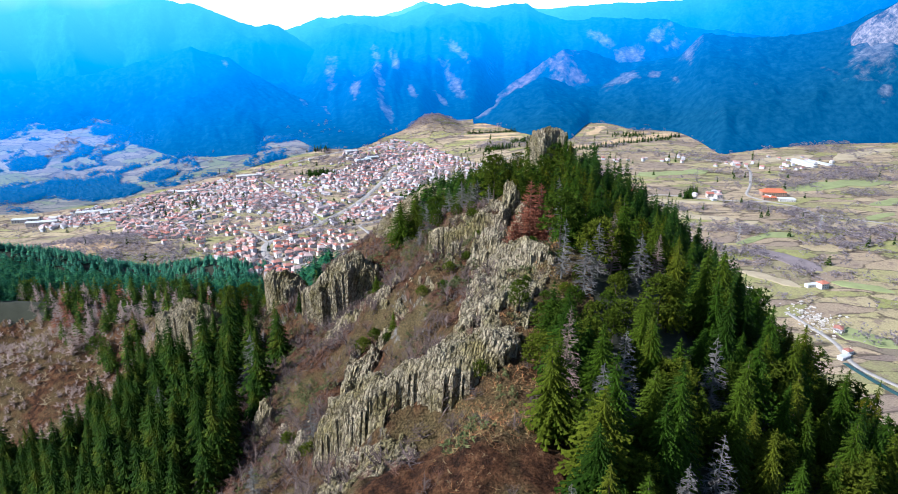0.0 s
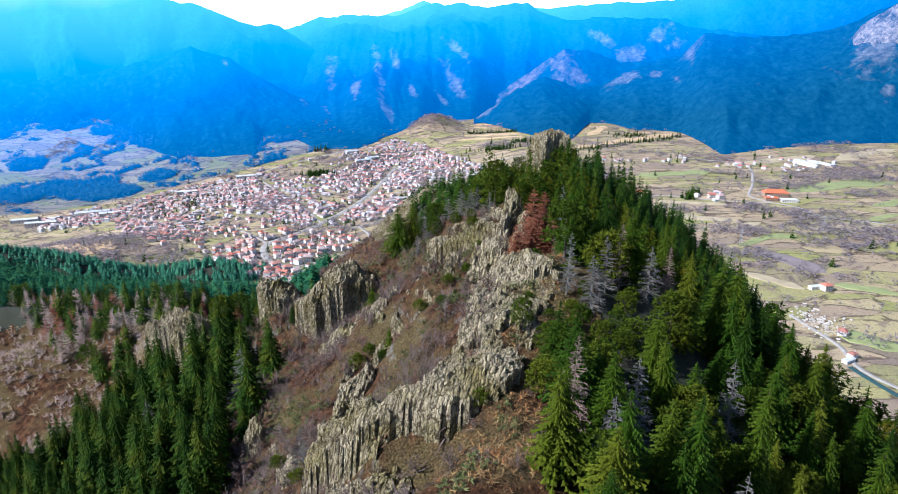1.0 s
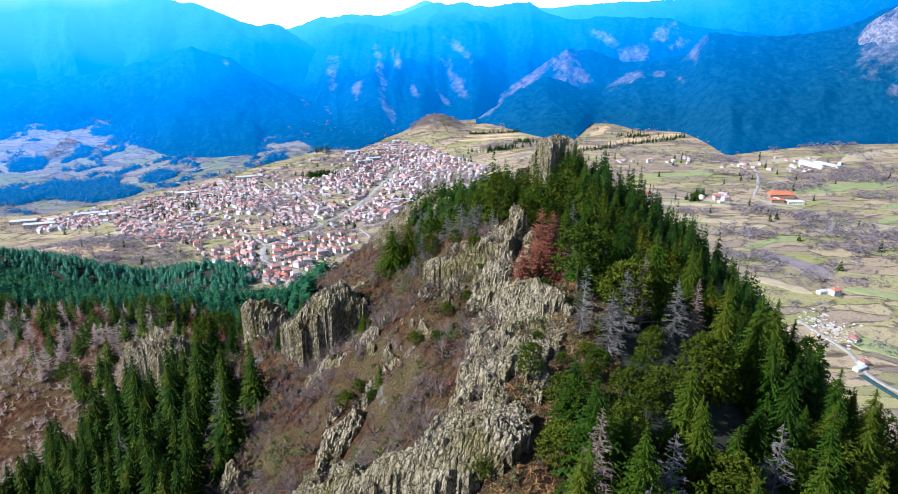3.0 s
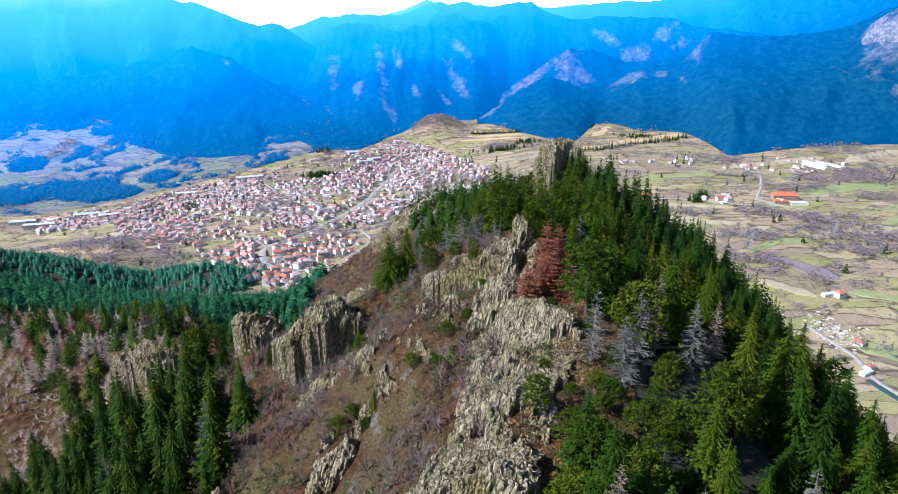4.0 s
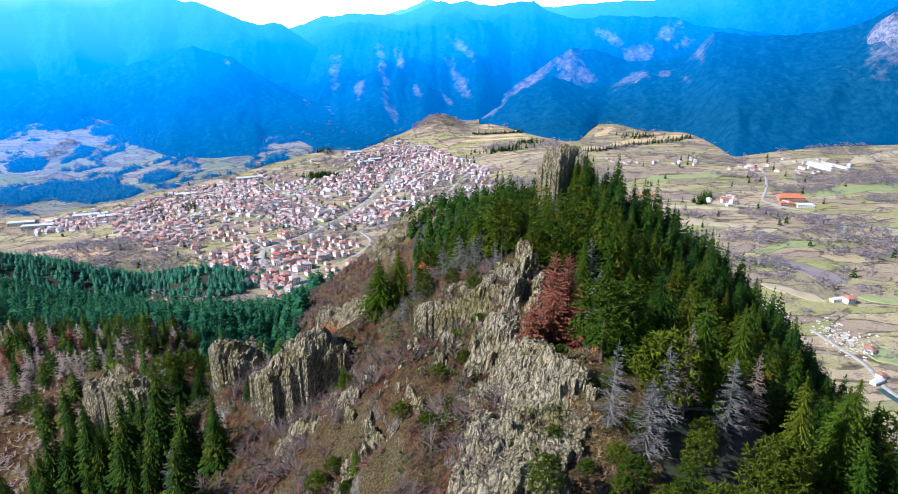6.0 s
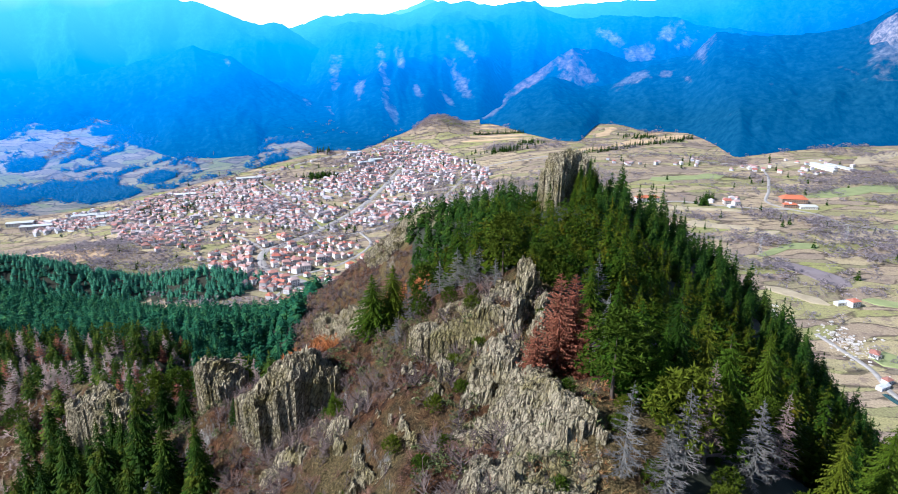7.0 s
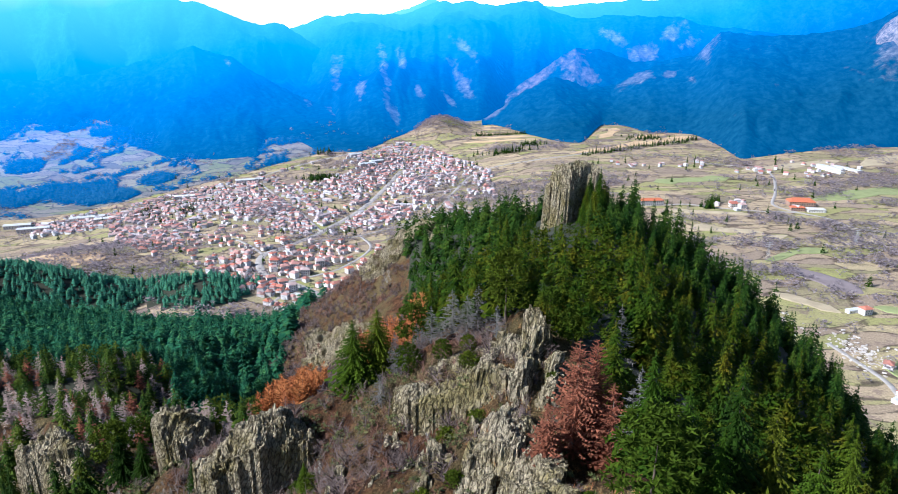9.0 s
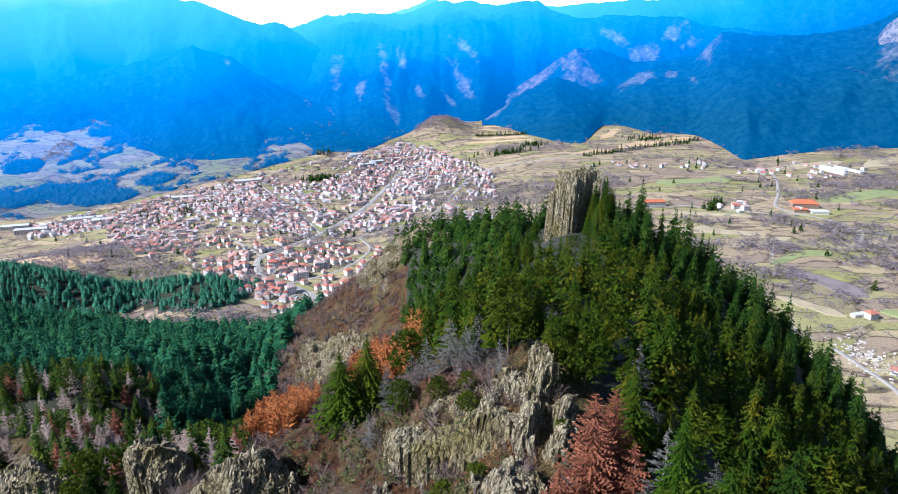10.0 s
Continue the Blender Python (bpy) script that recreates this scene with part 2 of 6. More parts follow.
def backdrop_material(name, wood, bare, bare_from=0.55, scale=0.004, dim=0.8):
    """A far range: dark woods, paler stone on worn spines and in gullies, and haze painted over them as a blue
    emission, deeper with distance and towards the sun.
    """
    m, nt, b = material(name)
    patch = noise_tex(nt, scale, 6, 0.65, (1, 1, 0.6))
    fine = noise_tex(nt, scale * 9, 6, 0.75, (1, 1, 0.35))
    trees = noise_tex(nt, 0.06, 3, 0.7)
    worn = nt.nodes.new("ShaderNodeAttribute")
    worn.attribute_name = "worn"
    k = math_node(nt, "ADD", math_node(nt, "MULTIPLY", patch, 0.6), math_node(nt, "MULTIPLY", fine, 0.4))
    k = math_node(nt, "ADD", k, math_node(nt, "MULTIPLY", worn.outputs["Fac"], 0.24))
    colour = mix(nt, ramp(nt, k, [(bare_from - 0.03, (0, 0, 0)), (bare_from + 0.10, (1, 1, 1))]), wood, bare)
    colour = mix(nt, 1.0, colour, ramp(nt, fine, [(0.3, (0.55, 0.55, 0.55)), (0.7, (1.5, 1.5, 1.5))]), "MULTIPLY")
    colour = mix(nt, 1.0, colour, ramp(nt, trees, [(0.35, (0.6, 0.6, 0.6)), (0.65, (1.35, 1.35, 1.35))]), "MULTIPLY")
    nt.links.new(colour, b.inputs["Base Color"])
    b.inputs["Roughness"].default_value = 1.0
    b.inputs["Specular IOR Level"].default_value = 0.0
    bump(nt, b, math_node(nt, "ADD", fine, math_node(nt, "MULTIPLY", trees, 0.25)), 0.6, 6.0)
    # the haze is painted here: the surface itself glows blue
    nt.links.new(haze_glow(nt), b.inputs["Emission Color"])
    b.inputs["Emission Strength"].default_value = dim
    return m


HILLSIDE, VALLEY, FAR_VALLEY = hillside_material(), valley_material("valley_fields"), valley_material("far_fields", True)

# ---- shape of the land ----
TABLE = np.random.RandomState(5).rand(8, 256, 256)


def vnoise(x, y, k=0):
    x, y = np.asarray(x, float), np.asarray(y, float)
    i, j = np.floor(x).astype(int), np.floor(y).astype(int)
    u, v = x - i, y - j
    u, v = u * u * (3 - 2 * u), v * v * (3 - 2 * v)
    t = TABLE[k % 8]
    a, b = t[i & 255, j & 255], t[(i + 1) & 255, j & 255]
    c, d = t[i & 255, (j + 1) & 255], t[(i + 1) & 255, (j + 1) & 255]
    return (a * (1 - u) + b * u) * (1 - v) + (c * (1 - u) + d * u) * v


def fbm(x, y, size, octaves=4, k=0):
    """Soft noise from -1 to 1, with its largest forms about size metres across."""
    total, amp, norm = 0.0, 1.0, 0.0
    for o in range(octaves):
        total = total + amp * (vnoise(x / size + 13.7 * o, y / size - 7.3 * o, k + o) * 2 - 1)
        norm += amp
        size, amp = size * 0.5, amp * 0.5
    return total / norm


def ridged(x, y, size, octaves=4, k=0):
    total, amp, norm = 0.0, 1.0, 0.0
    for o in range(octaves):
        total = total + amp * (1 - np.abs(vnoise(x / size + 5.1 * o, y / size + 9.2 * o, k + o) * 2 - 1))
        norm += amp
        size, amp = size * 0.5, amp * 0.5
    return total / norm


def step(a, b, v):
    t = np.clip((v - a) / (b - a), 0, 1)
    return t * t * (3 - 2 * t)


def crest(x, y, line, left, right):
    """Height of a ridge: along each leg of its line the crest, less the fall of the flank to either side."""
    best = np.full(np.shape(x), -1e9)
    for (x0, y0, z0), (x1, y1, z1) in zip(line, line[1:]):
        dx, dy = x1 - x0, y1 - y0
        n2 = dx * dx + dy * dy
        t = np.clip(((x - x0) * dx + (y - y0) * dy) / n2, 0, 1)
        px, py = x - x0 - t * dx, y - y0 - t * dy
        d = np.hypot(px, py)
        side = (dx * (y - y0) - dy * (x - x0)) / math.sqrt(n2)
        w = step(-6, 6, side)
        best = np.maximum(best, z0 + t * (z1 - z0) - w * left(d) - (1 - w) * right(d))
    return best


MAIN = [(6, -260, 282), (4, -60, 268), (3, 20, 255), (4, 70, 259), (9, 95, 262), (16, 121, 268), (10, 133, 261), (9, 147, 264), (15, 160, 267), (26, 210, 259),
        (45, 300, 246), (25, 350, 229), (-4, 395, 213), (-20, 411, 202), (-33, 424, 188), (-36, 455, 146), (-38, 520, 88), (-60, 620, 10), (-80, 700, -60)]
SPUR = [(10, 165, 262), (-13, 170, 252), (-34, 170, 241), (-54, 188, 230), (-90, 205, 212), (-122, 244, 198), (-165, 264, 184), (-215, 300, 172), (-300, 330, 150)]
WEST = [(-165, 264, 180), (-260, 250, 160), (-420, 260, 130), (-640, 330, 60), (-800, 480, -40)]
FAR_SPUR = [(-1000, 840, 45), (-760, 920, 5), (-659, 950, -14), (-590, 950, -28), (-522, 950, -46), (-480, 955, -80)]
KNOLL = [(-450, 1000, -60), (-390, 965, -42), (-350, 950, -46), (-310, 930, -72)]


def main_left(d):
    return 0.42 * np.minimum(d, 16) + 1.0 * np.clip(d - 16, 0, 18) + 0.72 * np.maximum(d - 34, 0)


def main_right(d):
    return 0.95 * (np.sqrt(d * d + 35.0 ** 2) - 35.0)


def spur_near(d):
    return 1.35 * np.minimum(d, 16) + 0.58 * np.maximum(d - 16, 0)


def spur_far(d):
    return 0.85 * (np.sqrt(d * d + 8.0 ** 2) - 8.0)


def flank(d):
    return 0.62 * (np.sqrt(d * d + 20.0 ** 2) - 20.0)


def valley(x, y):
    fall = 58 * step(320, -250, x) + 92 * step(-250, -1150, x)
    z = -fall * (1 - step(1650, 2600, y))
    z = z + 45 * step(2000, 3000, y - 0.25 * np.minimum(x, 0)) * step(150, -900, x)      # foothill meadows
    z = z + 16 * step(1750, 2700, y) * step(50, 350, x)
    z = z + 42 * np.exp(-((x + 720) / 240) ** 2 - ((y - 1120) / 110) ** 2)               # bare hill below the town
    z = z + 50 * np.exp(-((x + 50) / 85) ** 2 - ((y - 2260) / 95) ** 2)                 # scrubby knoll above the town
    return z + 5 * fbm(x, y, 260, 3, 2) + 1.2 * fbm(x, y, 50, 3, 4)


def shoulder(x, y):
    """The wooded shoulder behind the spur: it tilts gently away and breaks off on its far and right sides."""
    z = 301 - 0.4 * y - 0.15 * np.minimum(x + 270, 0)
    z = z - 0.5 * np.maximum(y - 572, 0) - 0.45 * np.maximum(x + 128, 0) - 0.004 * np.maximum(x + 128, 0) ** 2
    return z - 1.4 * np.maximum(292 - y, 0) - 0.35 * np.maximum(-480 - x, 0)


def hills(x, y):
    a = crest(x, y, MAIN, main_left, main_right)
    # the wooded right flank swells below the summit and is hollowed before and beyond it
    a = a + 11.0 * np.exp(-((x - 123) / 56) ** 2 - ((y - 302) / 65) ** 2) - 13.5 * np.exp(-((x - 194) / 59) ** 2 - ((y - 266) / 101) ** 2)
    a = a - 13.0 * step(28, 60, x) * np.exp(-((x - 78) / 52) ** 2 - ((y - 191) / 57) ** 2)
    b = crest(x, y, SPUR, spur_near, spur_far)
    c = np.maximum(crest(x, y, WEST, flank, flank), crest(x, y, FAR_SPUR, flank, flank))
    c = np.maximum(np.maximum(c, shoulder(x, y)), crest(x, y, KNOLL, flank, flank))
    m = np.maximum(np.maximum(a, b), c)
    k = 5.0
    return m + k * np.log(np.exp((a - m) / k) + np.exp((b - m) / k) + np.exp((c - m) / k))


def height(x, y, fine=True):
    x, y = np.asarray(x, float), np.asarray(y, float)
    v, h = valley(x, y), hills(x, y)
    k = 12.0
    m = np.maximum(v, h)
    z = m + k * np.log(np.exp((v - m) / k) + np.exp((h - m) / k))
    up = step(5, 60, h - v)
    z = z + up * 4.0 * fbm(x, y, 60, 3, 1)
    z = z - 5.5 * np.exp(-((x + 5) / 12) ** 2 - ((y - 77.5) / 5.5) ** 2)       # hollow under the near cliff
    z = z - 6.5 * np.exp(-((x + 0.5) / 9) ** 2 - ((y - 150.5) / 4.5) ** 2)     # and under the square tower
    z = z - 3.5 * np.exp(-((x - 5) / 6) ** 2 - ((y - 129) / 5) ** 2) - 2.5 * np.exp(-((x + 12) / 7) ** 2 - ((y - 133) / 7) ** 2)
    if fine:
        rough = up * step(12, -8, x - np.interp(y, [70, 121, 160, 300], [9, 17, 17, 44])) * step(520, 420, y) * step(-150, -60, x)
        z = z + rough * (3.4 * (ridged(x + 0.3 * y, y * 0.8, 15, 4, 3) - 0.55) + 1.7 * fbm(x, y, 5, 3, 6)) + up * 0.5 * fbm(x, y, 6, 2, 5)
    return z


def in_view(x, y, margin=8.0):
    """Land that lies inside the widest view along the way."""
    return np.abs(x) < 0.7 * (0.95 * y + 0.317 * (315 - height(x, y, False))) + margin


def on_hill(x, y):
    return hills(x, y) - valley(x, y)

# ---- builders ----
def mesh_from(name, verts, faces, mats, index=None, smooth=True):
    """A mesh from arrays: verts n x 3, faces of 3 or 4 corners each."""
    me = bpy.data.meshes.new(name)
    verts, faces = np.asarray(verts, np.float32), np.asarray(faces, np.int32)
    k = faces.shape[1]
    me.vertices.add(len(verts))
    me.vertices.foreach_set("co", verts.ravel())
    me.loops.add(faces.size)
    me.loops.foreach_set("vertex_index", faces.ravel())
    me.polygons.add(len(faces))
    me.polygons.foreach_set("loop_start", np.arange(0, faces.size, k, dtype=np.int32))
    me.polygons.foreach_set("loop_total", np.full(len(faces), k, np.int32))
    for m in mats:
        me.materials.append(m)
    if index is not None:
        me.polygons.foreach_set("material_index", np.asarray(index, np.int32))
    me.polygons.foreach_set("use_smooth", np.full(len(faces), smooth))
    me.update(calc_edges=True)
    return me


def grid_faces(rows, cols, wrap=False):
    i, j = np.meshgrid(np.arange(rows - 1), np.arange(cols if wrap else cols - 1), indexing="ij")
    a, b = i * cols + j, i * cols + (j + 1) % cols
    return np.stack([a, b, b + cols, a + cols], -1).reshape(-1, 4)


TOWN = np.array([(-1115, 1568), (-905, 1700), (-625, 1795), (-406, 1970), (-284, 2080), (-185, 2150), (-65, 2012), (92, 1652), (80, 1256), (-20, 1137), (-95, 1046), (-150, 975), (-140, 875), (-240, 890),
                 (-320, 945), (-400, 1040), (-569, 1143), (-809, 1479), (-1029, 1444)], float)


def inside(poly, x, y):
    hit = np.zeros(len(x), bool)
    for (xa, ya), (xb, yb) in zip(poly, np.roll(poly, -1, 0)):
        cross = (ya > y) != (yb > y)
        hit ^= cross & (x < (xb - xa) * (y - ya) / (yb - ya + 1e-9) + xa)
    return hit


# ---- ground: one sheet, finest along the ridge ahead ----
angles = np.concatenate([np.radians(np.linspace(-47, 47, 360)), np.radians(np.linspace(50, 310, 60))])
radii = np.concatenate([[0.5, 8, 18, 26], 32 * 1.0118 ** np.arange(233)])
radii = np.concatenate([radii, radii[-1] * 1.023 ** np.arange(1, 112)])
gx, gy = radii[:, None] * np.sin(angles), radii[:, None] * np.cos(angles)
gz = height(gx, gy)
faces = grid_faces(len(radii), len(angles), wrap=True)[:, ::-1]
cx, cy = gx.ravel()[faces].mean(1), gy.ravel()[faces].mean(1)
zone = np.where(on_hill(cx, cy) + 5 * fbm(cx, cy, 40, 3, 7) > 2, 0, 1)
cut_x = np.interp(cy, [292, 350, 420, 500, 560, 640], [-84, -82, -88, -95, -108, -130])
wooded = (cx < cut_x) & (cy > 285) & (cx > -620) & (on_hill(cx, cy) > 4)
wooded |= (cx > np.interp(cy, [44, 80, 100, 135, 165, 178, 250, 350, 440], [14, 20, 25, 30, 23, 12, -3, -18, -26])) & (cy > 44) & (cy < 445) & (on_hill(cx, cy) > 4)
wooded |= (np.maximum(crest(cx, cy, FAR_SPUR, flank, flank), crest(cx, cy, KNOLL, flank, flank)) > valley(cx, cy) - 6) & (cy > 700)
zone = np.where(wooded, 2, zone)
# zone 2, the ground under the woods, is one near-black green-brown
ground = new("ground", mesh_from("ground", np.stack([gx, gy, gz], -1).reshape(-1, 3), faces, [HILLSIDE, VALLEY, plain("dark_wood_floor", [(0.0, (0.022, 0.026, 0.012)), (1.0, (0.022, 0.026, 0.012))], 0.95, 0.4)], zone))
tagged(ground, "rocky ridge of leaf litter above a valley of winter fields", "ground", kind="structure")


# ---- far ranges ----
def bearing(px, py):
    """Azimuth and rise (tangent) as seen from the start of the way, from the place in a 1568 x 862 view tilted 18.5 degrees down."""
    x, y, z = (px - 784) / 1120, 1.0, (431 - py) / 1120
    c, s = math.cos(radians(18.5)), math.sin(radians(18.5))
    y, z = y * c + z * s, z * c - y * s
    return math.atan2(x, y), z / math.hypot(x, y)


def mountain(name, label, skyline, far, base, material, seed, rough=0.16, cols=260, rows=70, foot=-60, meets=None, worn=()):
    """A range: skyline of (across, up) marks, far: crest distance at its two ends and middle, base: distance of its foot, worn: bare places (across, up, half length, half width, turn)."""
    marks = [bearing(*p) for p in skyline]
    az = np.linspace(marks[0][0], marks[-1][0], cols)
    rise = np.interp(az, [m[0] for m in marks], [m[1] for m in marks])
    u = np.linspace(0, 1, cols)
    crest_d = np.interp(u, np.linspace(0, 1, len(far)), far)
    base_d = np.interp(u, np.linspace(0, 1, len(base)), base)
    if meets:                      # the line on the land where the range begins
        m = np.array(meets, float)
        base_d = np.interp(az, np.arctan2(m[:, 0], m[:, 1]), np.hypot(m[:, 0], m[:, 1]))
        base_d = np.minimum(base_d, crest_d - 60)
    base_d = base_d + (14 if meets else 40) * fbm(az * 1000, az * 0 + seed, 60, 4, seed)
    if meets:
        soft = np.hanning(15) / np.hanning(15).sum()
        base_d = np.convolve(np.pad(base_d, 7, mode="edge"), soft, "valid")
        foot = height(base_d * np.sin(az), base_d * np.cos(az), False) + 2
    top = 310 + rise * crest_d
    s = np.concatenate([np.linspace(0, 1, rows - 10), 1 + np.linspace(0.03, 0.35, 10)])[:, None]
    d = base_d + (crest_d - base_d) * s
    x, y = d * np.sin(az), d * np.cos(az)
    up = np.where(s <= 1, s ** 1.15, 1 - (s - 1) * 1.6)
    z = foot + (np.maximum(top, foot + 15) - foot) * up
    run = az * crest_d + 90 * fbm(x, y, 500, 3, seed + 2)          # spurs and gullies that run down the slope
    relief = 0.5 * ridged(x, y, 620, 5, seed) + 0.5 * ridged(run, s * 260 + 0 * az, 330, 4, seed + 3) - 0.62
    z = z + relief * rough * (top - foot) * np.clip(4 * s * np.clip(1.06 - s, 0, 1), 0, 1) * 2.2
    z = z + 9 * (fbm(x, y, 40, 3, seed + 1)) * np.clip(s * 3, 0, 1)
    if meets:
        z = np.maximum(z, height(x, y, False) + 7 * np.clip(s * 20, 0, 1))
    z[0] -= 60                     # the foot reaches below the land
    ob = new(name, mesh_from(name, np.stack([x, y, z], -1).reshape(-1, 3), grid_faces(rows, cols)[:, ::-1], [material]))
    c, sn = math.cos(radians(18.5)), math.sin(radians(18.5))
    deep = y * c - (z - 310) * sn
    across, up = 784 + 1120 * x / deep, 431 - 1120 * ((z - 310) * c + y * sn) / deep
    bare = np.zeros(x.shape)
    for wx, wy, a, b, turn in worn:
        ct, st = math.cos(radians(turn)), math.sin(radians(turn))
        u, v = (across - wx) * ct + (up - wy) * st, (up - wy) * ct - (across - wx) * st
        bare = np.maximum(bare, np.clip(1.15 - np.hypot(u / a, v / b) / 1.5 + 0.35 * fbm(across, up, 14, 3, 2), 0, 1))
    layer = ob.data.attributes.new("worn", "FLOAT", "POINT")
    layer.data.foreach_set("value", bare.ravel().astype(np.float32))
    return tagged(ob, label, "mountain", kind="structure")


LEFT_FOOT = [(-2600, 2250), (-1771, 2258), (-1583, 2278), (-1484, 2318), (-1313, 2223), (-1286, 2353), (-1106, 2246), (-1012, 2114), (-892, 2049), (-740, 2020), (-601, 2001), (-626, 2182), (-504, 2142), (-416, 2026), (-295, 2010), (-201, 2172), (-125, 2230)]
MIDDLE_FOOT = [(-1500, 2900), (-416, 2060), (-295, 2010), (-201, 2172), (-125, 2230), (-60, 2400), (90, 2430), (200, 2700), (900, 2900)]
RIGHT_FOOT = [(90, 2423), (219, 2127), (300, 1960), (365, 1930), (420, 2080), (480, 2250), (560, 2230), (600, 2100), (660, 2110), (735, 2075), (745, 1900), (722, 1700), (870, 1777), (1008, 1830), (1322, 1888), (1900, 1950)]
# base colours carry the haze's blue too: reds held low
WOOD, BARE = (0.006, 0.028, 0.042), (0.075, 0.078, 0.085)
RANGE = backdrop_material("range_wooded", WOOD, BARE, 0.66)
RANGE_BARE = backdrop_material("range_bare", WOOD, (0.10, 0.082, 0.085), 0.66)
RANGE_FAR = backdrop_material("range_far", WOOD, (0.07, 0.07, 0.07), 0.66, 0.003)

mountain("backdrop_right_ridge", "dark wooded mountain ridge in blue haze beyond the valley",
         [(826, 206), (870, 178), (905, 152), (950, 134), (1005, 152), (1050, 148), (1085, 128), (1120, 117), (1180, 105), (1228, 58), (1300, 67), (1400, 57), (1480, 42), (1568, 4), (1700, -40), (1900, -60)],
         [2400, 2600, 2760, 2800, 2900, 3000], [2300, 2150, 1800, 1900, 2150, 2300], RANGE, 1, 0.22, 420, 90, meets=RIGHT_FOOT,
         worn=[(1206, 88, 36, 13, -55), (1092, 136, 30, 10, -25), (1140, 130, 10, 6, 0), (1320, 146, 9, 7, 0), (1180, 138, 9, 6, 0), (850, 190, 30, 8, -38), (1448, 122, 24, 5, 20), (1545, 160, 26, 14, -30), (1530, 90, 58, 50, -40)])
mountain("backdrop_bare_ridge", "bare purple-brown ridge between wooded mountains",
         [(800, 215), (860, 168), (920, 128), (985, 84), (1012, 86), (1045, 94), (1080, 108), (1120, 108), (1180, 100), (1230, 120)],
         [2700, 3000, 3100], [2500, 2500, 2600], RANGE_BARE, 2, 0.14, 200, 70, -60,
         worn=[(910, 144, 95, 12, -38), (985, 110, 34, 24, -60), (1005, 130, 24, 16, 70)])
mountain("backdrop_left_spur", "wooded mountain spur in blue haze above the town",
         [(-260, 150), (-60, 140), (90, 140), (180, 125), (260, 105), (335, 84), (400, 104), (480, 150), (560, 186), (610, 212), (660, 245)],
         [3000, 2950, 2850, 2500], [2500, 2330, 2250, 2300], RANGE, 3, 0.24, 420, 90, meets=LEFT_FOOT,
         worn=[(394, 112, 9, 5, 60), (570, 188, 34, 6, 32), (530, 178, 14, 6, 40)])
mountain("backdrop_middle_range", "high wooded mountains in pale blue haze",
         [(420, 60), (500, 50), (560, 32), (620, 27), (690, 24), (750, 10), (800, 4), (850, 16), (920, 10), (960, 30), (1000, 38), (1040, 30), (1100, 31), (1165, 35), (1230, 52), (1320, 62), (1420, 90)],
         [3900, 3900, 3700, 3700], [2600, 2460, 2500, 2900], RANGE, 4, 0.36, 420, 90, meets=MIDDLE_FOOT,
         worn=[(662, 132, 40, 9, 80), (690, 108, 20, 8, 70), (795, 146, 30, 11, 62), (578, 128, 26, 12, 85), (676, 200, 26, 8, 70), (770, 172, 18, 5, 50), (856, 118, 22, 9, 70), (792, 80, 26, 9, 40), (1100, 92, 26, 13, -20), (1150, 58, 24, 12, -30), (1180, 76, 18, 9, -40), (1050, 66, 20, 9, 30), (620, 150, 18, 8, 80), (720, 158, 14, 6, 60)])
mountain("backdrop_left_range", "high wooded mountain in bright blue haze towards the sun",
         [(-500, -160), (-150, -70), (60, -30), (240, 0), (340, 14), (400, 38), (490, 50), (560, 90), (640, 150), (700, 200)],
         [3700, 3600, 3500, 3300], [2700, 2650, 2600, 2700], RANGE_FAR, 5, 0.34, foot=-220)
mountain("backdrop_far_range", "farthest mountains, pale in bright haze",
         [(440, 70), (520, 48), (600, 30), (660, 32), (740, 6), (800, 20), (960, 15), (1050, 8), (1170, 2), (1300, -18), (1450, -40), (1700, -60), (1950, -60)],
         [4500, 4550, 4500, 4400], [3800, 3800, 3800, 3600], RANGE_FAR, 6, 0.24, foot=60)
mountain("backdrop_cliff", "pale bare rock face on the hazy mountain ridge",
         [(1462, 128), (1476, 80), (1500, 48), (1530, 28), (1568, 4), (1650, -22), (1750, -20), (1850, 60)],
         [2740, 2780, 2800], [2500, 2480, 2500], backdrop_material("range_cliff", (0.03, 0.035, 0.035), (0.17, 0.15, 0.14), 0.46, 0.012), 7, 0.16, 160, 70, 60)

# added glowing sheet low over the horizon, behind the farthest mountains; whitens the sky
sheet_m, sheet_nt, sheet_b = material("white_sky_glow")
sheet_b.inputs["Base Color"].default_value = (0.8, 0.8, 0.8, 1)
sheet_b.inputs["Emission Color"].default_value = (0.97, 0.98, 1.0, 1)
sheet_b.inputs["Emission Strength"].default_value = 0.62
az = np.radians(np.linspace(-60, 60, 60))
rows = np.array([-50, 200, 450, 700, 900])[:, None]
sky_sheet = new("backdrop_white_sky", mesh_from("backdrop_white_sky", np.stack([4780 * np.sin(az) + 0 * rows, 4780 * np.cos(az) + 0 * rows, rows + 0 * az + 60 * fbm(az * 6, rows * 0.01, 1.0, 3, 3)], -1).reshape(-1, 3), grid_faces(5, 60), [sheet_m]))
tagged(sky_sheet, "white glowing sheet for the sky along the mountain horizon", "sky", kind="structure")

